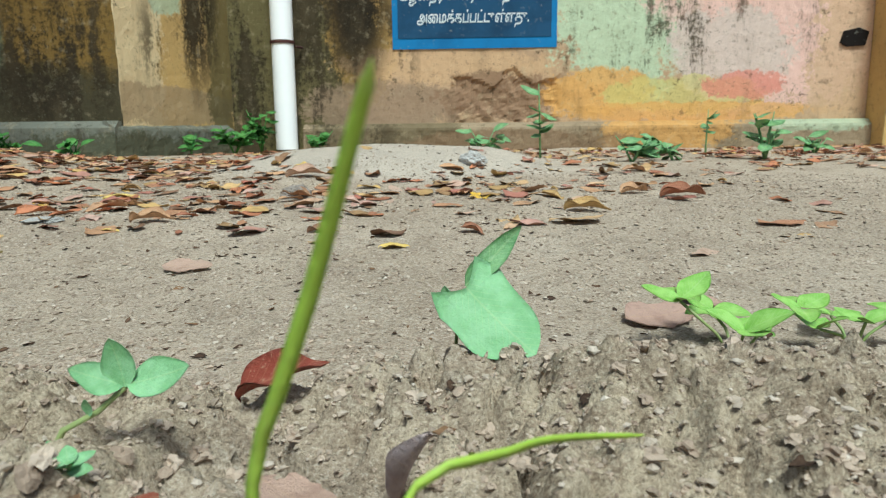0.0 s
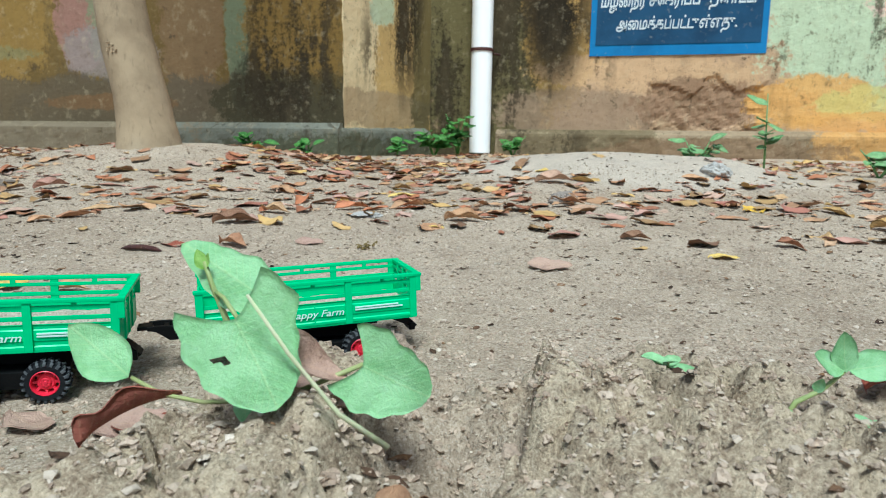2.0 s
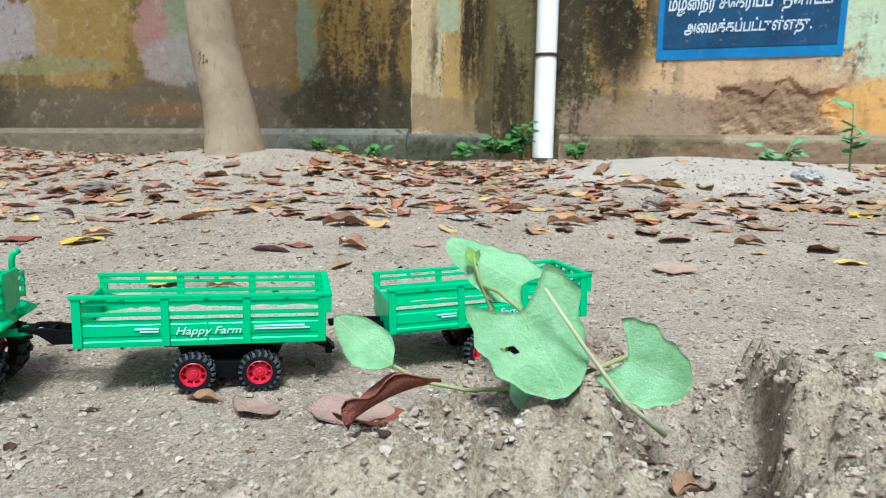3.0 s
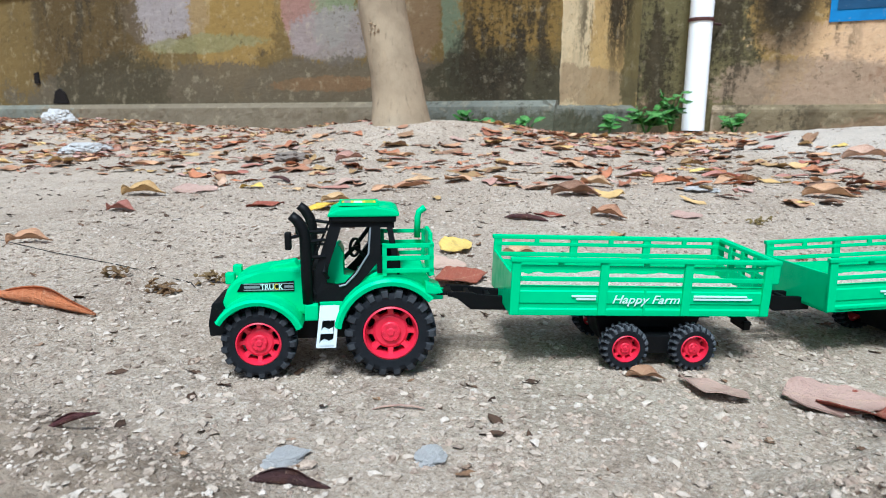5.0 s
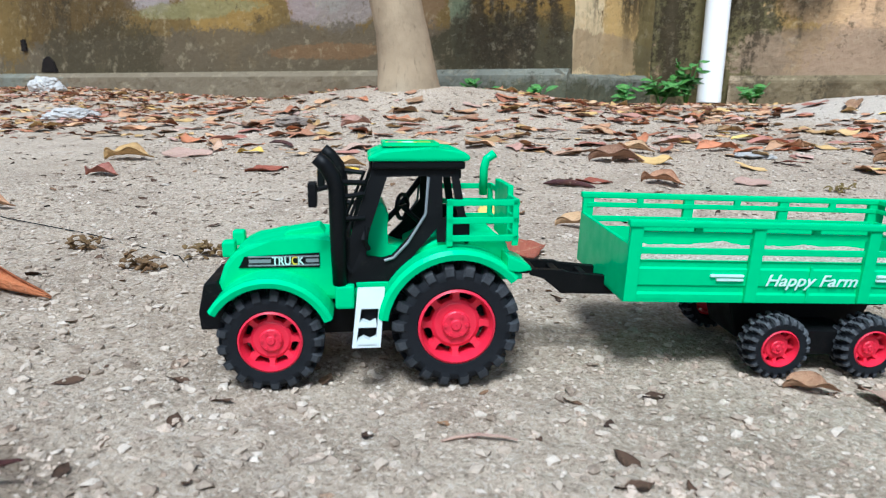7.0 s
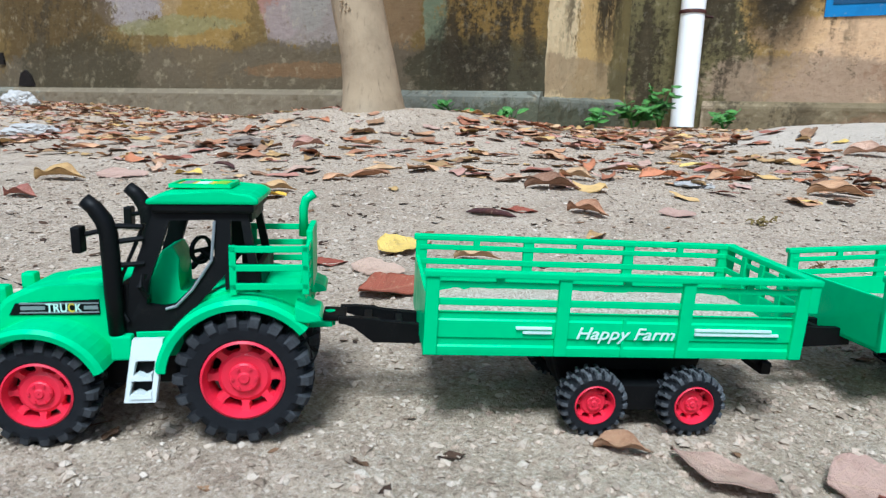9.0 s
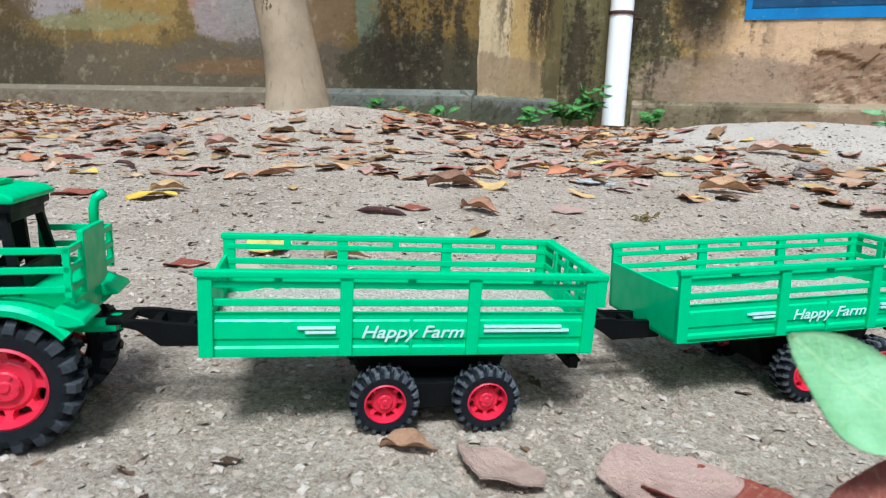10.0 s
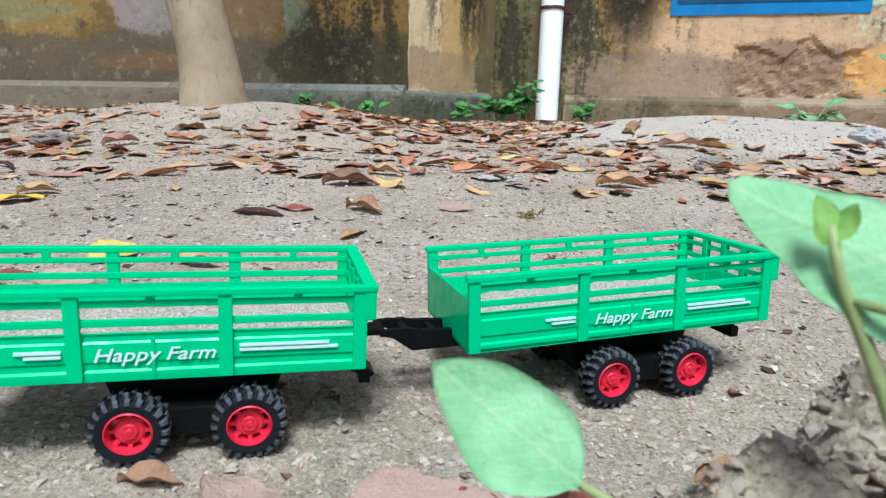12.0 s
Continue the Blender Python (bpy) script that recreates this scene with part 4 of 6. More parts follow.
def trailer(m):
    """Body corner at the origin; length along x, width along y; the ground lies 0.035 below."""
    t = thing("toy_trailer", m, "bright green plastic toy trailer with slatted sides and red wheels", "toy trailer", "trailers behind the tractor")
    L, W, H, e = 0.163, 0.066, 0.0360, 0.0016
    bm = bmesh.new()
    box(bm, 0, L, 0, W, 0.0, 0.0022, 0.0004)
    bed = part("bed", bm, GREEN, t)
    for y0, s in ((0.0, -1), (W, 1)):
        inner, outer = (y0, y0 + e) if s < 0 else (y0 - e, y0)
        # solid board, pressed in three ridges
        bm = bmesh.new()
        f = y0
        prof = [(0.0, 0.0), (0.0035, 0.0), (0.0045, 0.0007), (0.0070, 0.0007), (0.0078, 0.0), (0.0148, 0.0), (0.0156, 0.0007), (0.0178, 0.0007), (0.0186, 0.0)]
        pts = [(f - s * q, z) for z, q in prof] + [(f - s * e, 0.0186), (f - s * e, 0.0)]
        a = [bm.verts.new((0, y, z)) for y, z in pts]
        b = [bm.verts.new((L, y, z)) for y, z in pts]
        n = len(pts)
        bm.faces.new(a), bm.faces.new(b[::-1])
        for i in range(n):
            bm.faces.new((a[i], b[i], b[(i + 1) % n], a[(i + 1) % n]))
        board = part("side_board", bm, GREEN, t)
        for z0, z1 in ((0.0212, 0.0240), (0.0286, 0.0310)):
            bm = bmesh.new()
            box(bm, 0.002, L - 0.002, inner, outer, z0, z1, 0.0003)
            part("slat", bm, GREEN, board)
        bm = bmesh.new()
        lip = sorted((y0 - s * e, y0 + s * 0.0022))
        box(bm, -0.001, L + 0.004, lip[0], lip[1], 0.0332, H, 0.0006)
        part("top_rail", bm, GREEN, board)
        for x0, x1 in ((0.0, 0.0055), (0.0540, 0.0592), (0.1065, 0.1117), (L - 0.0055, L)):
            bm = bmesh.new()
            post = sorted((y0 - s * e * 0.8, y0 + s * 0.0014))
            box(bm, x0, x1, post[0], post[1], 0.0004, 0.0336, 0.0004)
            part("post", bm, GREEN, board)
        for x in (0.0300, 0.0828, 0.1360):
            bm = bmesh.new()
            box(bm, x - 0.0016, x + 0.0016, inner, outer, 0.0305, 0.0336)
            part("divider", bm, GREEN, board)
        bm = bmesh.new()
        rib = sorted((y0 - s * 0.0004, y0 + s * 0.0005))
        box(bm, 0.0826, 0.0838, rib[0], rib[1], 0.001, 0.0165)
        part("rib", bm, GREEN, board)
        yy = y0 + s * 0.0004
        for x0, x1, z in ((0.0375, 0.0525, 0.0118), (0.0405, 0.0525, 0.0100), (0.1140, 0.1480, 0.0122), (0.1140, 0.1515, 0.0104)):
            bm = bmesh.new()
            box(bm, x0, x1, yy - 0.0006, yy + 0.0006, z, z + 0.0010)
            part("stripe", bm, WHITE, board)
        if s < 0:
            lettering("writing", "Happy Farm", 0.0074, pose(0.0630, -0.0006, 0.0080, 90, 0, 0), WHITE, board, 0.0001, shear=0.3, fit=0.0425, weight=0.010)
        else:
            lettering("writing", "Happy Farm", 0.0074, pose(0.1050, W + 0.0006, 0.0088, 90, 0, 180), WHITE, board, 0.0001, shear=0.3, fit=0.0425, weight=0.010)
    # closed front board, slatted tail
    bm = bmesh.new()
    box(bm, 0.0, 0.0018, 0.0, W, 0.0, 0.0255, 0.0004)
    part("front_board", bm, GREEN, t)
    bm = bmesh.new()
    box(bm, L - 0.0018, L, 0.0, W, 0.0, 0.0186, 0.0004)
    tail = part("tail_board", bm, GREEN, t)
    for z0, z1 in ((0.0212, 0.0240), (0.0286, 0.0310)):
        bm = bmesh.new()
        box(bm, L - 0.0016, L, 0.0, W, z0, z1, 0.0003)
        part("slat", bm, GREEN, tail)
    bm = bmesh.new()
    box(bm, L - 0.0016, L + 0.0038, -0.0022, W + 0.0022, 0.0333, H - 0.0001, 0.0006)
    part("top_rail", bm, GREEN, tail)
    for y in (0.0180, 0.0330, 0.0480):
        bm = bmesh.new()
        box(bm, L - 0.0022, L + 0.0010, y - 0.0018, y + 0.0018, 0.001, 0.0335, 0.0003)
        part("post", bm, GREEN, tail)
    for y in (-0.0018, W - 0.0012):
        bm = bmesh.new()
        box(bm, L - 0.001, L + 0.0035, y, y + 0.003, 0.0215, 0.0336, 0.0004)
        part("corner_bracket", bm, GREEN, tail)
    # undercarriage
    C = W / 2
    bm = bmesh.new()
    box(bm, 0.052, 0.135, C - 0.017, C + 0.017, -0.0065, 0.0002, 0.0008)
    prism(bm, [(0.060, -0.006), (0.066, -0.0245), (0.125, -0.0245), (0.131, -0.006)], C - 0.013, C + 0.013, 0.0008)
    prism(bm, [(0.080, -0.014), (0.080, -0.026), (0.111, -0.026), (0.111, -0.014)], 0.0035, W - 0.0035, 0.0008)
    part("undercarriage", bm, BLACK, t, "black plastic undercarriage")
    bm = bmesh.new()
    for x in (0.0736, 0.1174):
        tube(bm, [(x, 0.002, -0.0205), (x, W - 0.002, -0.0205)], 0.002, 10)
    part("axles", bm, BLACK, t)
    for x in (0.0736, 0.1174):
        wheel(t, (x, 0.0025, -0.0205), 0.0146, 0.0125, 20, True, GREYLUG)
        wheel(t, (x, W - 0.0025, -0.0205), 0.0146, 0.0125, 20, False, GREYLUG)
    # drawbar: two arms that meet in a hook eye
    bm = bmesh.new()
    prism(bm, [(0.006, 0.0040), (-0.016, 0.0048), (-0.0195, 0.0066), (-0.0270, 0.0068), (-0.0350, 0.0068), (-0.0350, 0.0038), (-0.0285, 0.0030), (-0.0235, -0.0008), (-0.0200, -0.0046), (0.006, -0.0048)], C - 0.0095, C - 0.0065, 0.0006)
    prism(bm, [(0.006, 0.0040), (-0.016, 0.0048), (-0.0195, 0.0066), (-0.0270, 0.0068), (-0.0350, 0.0068), (-0.0350, 0.0038), (-0.0285, 0.0030), (-0.0235, -0.0008), (-0.0200, -0.0046), (0.006, -0.0048)], C + 0.0065, C + 0.0095, 0.0006)
    box(bm, -0.0240, -0.0205, C - 0.0068, C + 0.0068, 0.0010, 0.0056, 0.0005)
    box(bm, -0.0100, -0.0070, C - 0.0068, C + 0.0068, -0.0010, 0.0040, 0.0005)
    box(bm, -0.0420, -0.0320, C - 0.0065, C + 0.0065, 0.0038, 0.0066, 0.0008)
    part("drawbar", bm, BLACK, t, "black plastic drawbar")
    bm = bmesh.new()
    prism(bm, [(0.132, -0.001), (0.132, -0.0045), (0.148, -0.0060), (0.160, -0.0125), (0.1685, -0.0165), (0.1715, -0.0150), (0.1640, -0.0075), (0.154, -0.001)], C - 0.0065, C + 0.0065, 0.0006)
    box(bm, 0.1640, 0.1690, C - 0.0085, C + 0.0085, -0.0180, -0.0120, 0.0006)
    part("rear_hook", bm, BLACK, t, "black tow hook")
    return t


def stance(x, y, z, yaw, nose, side=0.0):
    """A pose by place, heading, nose-down angle and sideways lean in radians."""
    return Matrix.Translation((x, y, z)) @ Matrix.Rotation(yaw, 4, "Z") @ Matrix.Rotation(-nose, 4, "Y") @ Matrix.Rotation(side, 4, "X")


TRACTOR = stance(-0.6660, 0.1835, -0.0140, 0.5800, 0.003)
TRAILER_1 = stance(-0.6063, 0.2214, 0.0218, 0.5475, -0.0222, 0.038)
TRAILER_2 = stance(-0.4328, 0.3412, 0.0165, 0.5868, 0.0327)
tractor(TRACTOR)
first = trailer(TRAILER_1)
copy_thing(first, TRAILER_2)


# ---- sand heaped in the trailers ----
def sand_load(m, seed):
    L, W = 0.159, 0.0622
    us, vs = np.linspace(0, L, 90), np.linspace(0, W, 38)
    U, V = np.meshgrid(us, vs)
    z = 0.0085 + 0.004 * field(U, V, 30, seed, 3) + 0.0055 * np.sin(np.pi * V / W) * np.sin(np.pi * U / L) ** 0.5 + 0.0016 * field(U, V, 220, seed + 3, 2)
    n, k = len(us), len(vs)
    verts = np.stack([U + 0.002, V + 0.0019, np.minimum(z, 0.027)], -1).reshape(-1, 3).tolist()
    faces = [(i * n + j, i * n + j + 1, (i + 1) * n + j + 1, (i + 1) * n + j) for i in range(k - 1) for j in range(n - 1)]
    rim = list(range(n)) + [i * n + n - 1 for i in range(1, k)] + [(k - 1) * n + j for j in range(n - 2, -1, -1)] + [i * n for i in range(k - 2, 0, -1)]
    base = len(verts)
    verts += [(verts[v][0], verts[v][1], 0.0023) for v in rim]
    q = len(rim)
    faces += [(rim[j], rim[(j + 1) % q], base + (j + 1) % q, base + j) for j in range(q)]
    faces.append(tuple(base + j for j in range(q)))
    ob = raw("sand_load", verts, faces, SAND_LOAD)
    ob.matrix_world = m
    return tagged(ob, "heap of pale gritty sand filling the toy trailer", "sand", "sand in the trailers")


m = Mat("pale_gritty_sand", 0.95, spec=0.2)
cell = m.voronoi(1500, out="Color")
hue = m.n("ShaderNodeSeparateColor")
m.link(cell, hue.inputs[0])
m.color(m.ramp(hue.outputs[0], [(0.0, srgb(150, 134, 116)), (0.5, srgb(196, 182, 164)), (1.0, srgb(222, 212, 198))]))
SAND_LOAD = m.bump(m.noise(1100, 4, 0.7), 0.8, 0.0018).m
sand_load(TRAILER_1, 51)
sand_load(TRAILER_2, 57)

# ---- the pull string ----
bm = bmesh.new()
way = [(-0.757, 0.150), (-0.80, 0.192), (-0.911, 0.257), (-1.02, 0.268), (-1.13, 0.274), (-1.30, 0.300), (-1.52, 0.36)]
tube(bm, [(x, y, float(ground_z(x, y)) + (0.010 if i == 0 else 0.0012)) for i, (x, y) in enumerate(way)], 0.00045, 6)
tagged(part("pull_string", bm, BLACK), "thin dark pull string lying on the ground", "string")


# ---- tree ----
def tree():
    t = thing("tree", pose(-1.518, 1.675, 0.0), "smooth pale grey-brown tree trunk growing from a mound", "tree")
    bm = bmesh.new()
    rings, n = [], 32
    for z, x, y, r in ((0.02, 0.0, 0.0, 0.125), (0.10, 0.0, 0.0, 0.105), (0.16, -0.005, 0.0, 0.092), (0.22, -0.014, 0.0, 0.084), (0.30, -0.028, 0.0, 0.079), (0.36, -0.045, 0.002, 0.0765), (0.42, -0.060, 0.004, 0.077), (0.48, -0.073, 0.005, 0.075), (0.60, -0.094, 0.008, 0.072), (0.75, -0.112, 0.01, 0.070), (1.0, -0.10, 0.0, 0.067), (1.4, -0.08, -0.02, 0.062), (1.9, -0.04, 0.0, 0.056), (2.4, 0.0, 0.05, 0.045), (2.9, 0.02, 0.1, 0.03)):
        row = []
        for k in range(n):
            a = 2 * math.pi * k / n
            flare = 1 + (0.10 * math.sin(3 * a + 1) if z < 0.14 else 0.0) + 0.03 * (noise.noise((math.cos(a) * 1.5, math.sin(a) * 1.5, z * 5)))
            knob = 0.010 * math.exp(-(((z - 0.43) / 0.045) ** 2) - ((a - 4.9) / 0.3) ** 2)
            row.append(bm.verts.new((x + (r * flare + knob) * math.cos(a), y + (r * flare + knob) * math.sin(a), z)))
        rings.append(row)
    for p, q in zip(rings, rings[1:]):
        for k in range(n):
            bm.faces.new((p[k], p[(k + 1) % n], q[(k + 1) % n], q[k]))
    bm.faces.new(rings[-1])
    trunk = part("trunk", bm, BARK, t, smooth=True)
    bm = bmesh.new()
    for k in range(7):
        a, d = k * 2.4, 0.005 + 0.0022 * k
        tube(bm, [(-0.055 + d * math.cos(a), -0.0775 - 0.004, 0.425 + d * math.sin(a)), (-0.055 + d * math.cos(a + 0.5) * 1.2, -0.0825, 0.425 + d * math.sin(a + 0.5) * 1.2)], [0.0030, 0.0022], 6)
    part("knot", bm, BARK, trunk, "rough scarred knot in the bark")
    for pts in ([(-0.04, 0, 1.9), (-0.3, -0.1, 2.3), (-0.7, -0.1, 2.7)], [(0.0, 0.04, 2.3), (0.3, 0.2, 2.6), (0.5, 0.4, 3.0)]):
        part("limb", tube(bmesh.new(), pts, [0.04, 0.028, 0.014], 12), BARK, t, smooth=True)
    return t


tree()


# ---- leaves ----
def blade(name, seed, outline, curl=0.0, fold=0.0, twist=0.0, wave=0.0, nu=9, nv=6, thick=0.006, holes=(), roll=0.0, rag=0.0):
    """A leaf of length 1 along x, with a midrib fold, curl and ripple; closed, with real thickness."""
    rng = random.Random(seed)
    ph = [rng.uniform(0, 6.28) for _ in range(4)]
    top = []
    for i in range(nu + 1):
        u = i / nu
        w, back = outline(u)
        row = []
        for j in range(nv + 1):
            v = 2 * j / nv - 1
            x, y = u - back * abs(v) ** 1.5, w * v * (1 + 0.06 * math.sin(9 * u + ph[0] + 2 * v))
            y *= 1 + rag * math.sin(23 * u + ph[3] + 3 * v) * abs(v) + rag * 0.7 * math.sin(41 * u + ph[0]) * abs(v)
            if roll:
                q = roll * v
                y, lift = w * math.sin(q) / roll, w * (1 - math.cos(q)) / roll
            else:
                lift = 0.0
            z = lift + fold * abs(y) + wave * math.sin(7 * u + ph[1]) * v + wave * 0.5 * math.sin(13 * u + ph[2]) * abs(v)
            if curl:
                a = curl * (x - 0.5)
                x, z = 0.5 + math.sin(a) / curl + z * -math.sin(a), z * math.cos(a) + (1 - math.cos(a)) / curl
            a = twist * (u - 0.5)
            y, z = y * math.cos(a) - z * math.sin(a), y * math.sin(a) + z * math.cos(a)
            row.append((x, y, z))
        top.append(row)
    low = min(p[2] for r in top for p in r)
    verts = [(x, y, z - low + thick) for r in top for x, y, z in r] + [(x, y, z - low) for r in top for x, y, z in r]
    n, k = (nu + 1) * (nv + 1), nv + 1
    faces = []
    for i in range(nu):
        for j in range(nv):
            if (i, j) in holes:
                continue
            q = (i * k + j, (i + 1) * k + j, (i + 1) * k + j + 1, i * k + j + 1)
            faces += [q, tuple(n + v for v in q[::-1])]
    edge = [i * k for i in range(nu + 1)] + [nu * k + j for j in range(1, k)] + [i * k + nv for i in range(nu - 1, -1, -1)] + [j for j in range(nv - 1, 0, -1)]
    m = len(edge)
    faces += [(edge[i], edge[(i + 1) % m], n + edge[(i + 1) % m], n + edge[i]) for i in range(m)]
    me = bpy.data.meshes.new(name)
    me.from_pydata(verts, [], faces)
    me.polygons.foreach_set("use_smooth", [True] * len(me.polygons))
    return me


def oval(wide, tip=1.0):
    return lambda u: (0.008 + wide * (math.sin(math.pi * min(1, u * 1.0) ** 0.85) ** 0.8) * (1 - 0.25 * tip * u), 0.0)


def cordate(wide, back):
    """A broad, shallowly toothed heart with two lobes behind its stalk."""
    return lambda u: (0.02 + wide * (1 - u) ** 0.50 * (0.62 + 0.38 * min(1, u * 4)) * (1 + 0.045 * math.sin(26 * u)), back * (1 - u) ** 2)


def heart(u):
    return (0.02 + 0.60 * (1 - u) ** 0.55 * (0.55 + 0.45 * min(1, u * 5)) * (1 - 0.12 * math.sin(6 * u)), 0.20 * (1 - u) ** 2)


LITTER = []
for k in range(14):
    r = random.Random(100 + k)
    LITTER.append(blade("dead_leaf", 100 + k, oval(r.uniform(0.17, 0.27), r.uniform(0.3, 1.2)), r.choice((-1, 1, 1)) * r.uniform(0.1, 0.9), r.uniform(-0.25, 0.45), r.uniform(-0.9, 0.9), r.uniform(0.03, 0.10), 10, 6, 0.010, roll=r.choice((0.0, 0.0, 0.8, 1.6)), rag=r.uniform(0.03, 0.14)))
FLAT = [blade("dead_leaf", 140 + k, oval((0.26, 0.34, 0.27)[k], 0.6), (-0.5, 0.4, 0.35)[k], (0.25, 0.1, 0.3)[k], 0.3, 0.03, 14, 10, 0.010, rag=0.07) for k in range(3)]
ROLLED = blade("dead_leaf", 150, oval(0.20, 0.5), -0.25, 0.0, 0.5, 0.02, 14, 12, 0.012, roll=2.3, rag=0.08)
SPOON = blade("dead_leaf", 151, oval(0.26, 0.4), -0.6, 0.15, 0.9, 0.07, 14, 10, 0.012, roll=1.1, rag=0.12)
SCRAPS = [blade("scrap", 160 + k, oval(0.26, 0.6), 0.4, 0.2, 0.3, 0.06, 4, 2, 0.012) for k in range(5)]
DRIFT = [blade("dead_leaf", 170 + k, oval(0.20 + 0.02 * (k % 5), 0.3 + 0.1 * k), (-0.7, 0.5, 0.9, 0.3)[k % 4], (0.3, -0.2, 0.15)[k % 3], 0.8 - 0.2 * k, 0.07, 7, 4, 0.010, roll=(0.0, 0.0, 1.2)[k % 3], rag=0.10) for k in range(9)]
WITH = {}


def with_material(me, material):
    key = (me.name, material.name)
    if key not in WITH:
        WITH[key] = me.copy()
        WITH[key].materials.clear()
        WITH[key].materials.append(material)
    return WITH[key]


def lay(name, me, material, x, y, length, yaw, label, category="leaf", group="", lift=0.0, tilt=(0, 0), flip=False, stretch=1.0, thick=1.0):
    """Lays a thing of unit length on the ground, turned to the ground's slope."""
    e = 0.02
    gx_ = float(lie(x + e, y) - lie(x - e, y)) / (2 * e)
    gy_ = float(lie(x, y + e) - lie(x, y - e)) / (2 * e)
    ob = new(name, with_material(me, material))
    c, s = math.cos(radians(yaw)), math.sin(radians(yaw))
    hi = max(float(ground_z(x + f * length * c, y + f * length * s)) for f in (-0.25, 0, 0.25))
    n = Vector((-gx_, -gy_, 1)).normalized()
    up = Vector((0, 0, 1)).rotation_difference(n).to_matrix().to_4x4()
    ob.matrix_world = Matrix.Translation((x, y, hi - 0.0012 + lift)) @ up @ pose(0, 0, 0, tilt[0] + (180 if flip else 0), tilt[1], yaw) @ Matrix.Diagonal((length, length * stretch, length * thick, 1)) @ Matrix.Translation((-0.5, 0, 0))
    return tagged(ob, label, category, group)


# leaves that can be told apart: kind, x, y, length, heading
def single(kind, x, y, length, yaw, **more):
    me, mat, label = {
        "yellow": (FLAT[0], YELLOWLEAF, "fallen yellow leaf lying on the sandy ground"),
        "pale": (FLAT[1], PALELEAF, "fallen pale pinkish-tan leaf, dry and flat"),
        "red": (FLAT[2], REDLEAF, "fallen red-brown leaf with a pale midrib"),
        "brown": (SPOON, DRY, "curled dry orange-brown leaf on the ground"),
        "rolled": (ROLLED, ORANGELEAF, "large rolled-up dry brown leaf on the ground"),
        "curled_red": (SPOON, REDLEAF, "curled red-brown leaf lying on the turned soil"),
        "curled_pale": (SPOON, PALELEAF, "curled pale tan leaf lying on the turned soil"),
        "dark": (ROLLED, DARKWOOD, "dark shrivelled leaf lying on the ground"),
        "mauve": (ROLLED, MAUVELEAF, "folded grey-mauve dry leaf stuck in the soil"),
    }[kind]
    return lay("dead_leaf", me, mat, x, y, length, yaw, label, "leaf", "fallen leaves", **more)


single("yellow", -0.768, 0.490, 0.042, 60, tilt=(18, 0), lift=0.004, stretch=1.5)
for row in ((-1.046, 0.637, 0.062, 65), (-0.581, 1.289, 0.068, 15), (-0.42, 0.95, 0.03, 10), (0.0, 0.86, 0.04, 0)):
    single("yellow", *row)
for row in ((-0.750, 0.425, 0.045, 10), (-0.492, 0.252, 0.042, 160), (-0.430, 0.272, 0.056, 20), (0.020, 0.290, 0.044, 150), (0.255, 0.585, 0.070, 20), (0.305, 0.62, 0.06, 120), (-0.219, 0.749, 0.055, 5), (-1.376, 0.694, 0.080, 30), (-0.566, 0.795, 0.042, 10), (-0.290, 0.222, 0.050, 170)):
    single("pale", *row, tilt=(10, 0), lift=0.0035)
for row in ((-0.797, 0.422, 0.035, 40), (-0.410, 0.270, 0.062, 15), (-0.012, 0.232, 0.046, -25), (-0.738, 0.728, 0.045, 10), (-0.36, 0.42, 0.05, 30), (-1.15, 0.62, 0.06, 60)):
    single("red", *row)
for row in ((-0.529, 0.252, 0.024, 15), (-1.341, 1.121, 0.074, 60), (-1.068, 0.690, 0.050, 30), (-1.42, 0.622, 0.079, 20), (-0.661, 0.749, 0.056, -20), (-0.732, 0.912, 0.046, 5), (-0.741, 1.016, 0.064, -10), (-0.280, 1.555, 0.095, 10), (-0.385, 1.013, 0.072, 0), (-0.697, 0.50, 0.04, 20), (-0.109, 0.943, 0.045, 0), (-0.23, 1.282, 0.070, -10)):
    single("brown", *row)
for row in ((0.050, 0.390, 0.022, 30), (0.489, 1.245, 0.092, 10), (0.285, 1.081, 0.075, -20), (0.416, 1.305, 0.07, 30), (-0.749, 0.899, 0.076, 20), (-1.204, 0.297, 0.050, 30), (-1.317, 0.499, 0.054, 5), (-0.322, 0.309, 0.034, 20), (-0.228, 0.178, 0.030, 60), (-0.37, 0.20, 0.055, 15)):
    single("brown", *row)
single("rolled", -0.950, 0.152, 0.105, 6, thick=0.6)
single("curled_red", 0.005, 0.345, 0.046, 25, tilt=(15, -14), lift=0.005)
single("curled_pale", -0.291, 0.210, 0.052, 12, tilt=(30, 8), lift=0.009)
single("dark", -0.748, 0.040, 0.022, 50, tilt=(0, -25), lift=0.003)
single("dark", -0.643, 0.063, 0.036, 20)
single("red", -0.714, 0.388, 0.058, 60, tilt=(10, 0), lift=0.003)
single("mauve", 0.072, 0.268, 0.058, -60, tilt=(20, -38), lift=0.012)


def pod(x, y, length, yaw, label, material, r=0.09):
    bm = bmesh.new()
    tube(bm, [(0, 0, 0.05), (0.2, 0.03, 0.09), (0.5, 0.06, 0.1), (0.8, 0.03, 0.08), (1, -0.02, 0.05)], [0.02, r, r * 1.1, r * 0.9, 0.02], 8, 0.6)
    me = bpy.data.meshes.new("pod")
    bm.to_mesh(me)
    bm.free()
    me.polygons.foreach_set("use_smooth", [True] * len(me.polygons))
    return lay("seed_pod", me, material, x, y, length, yaw, label, "pod")


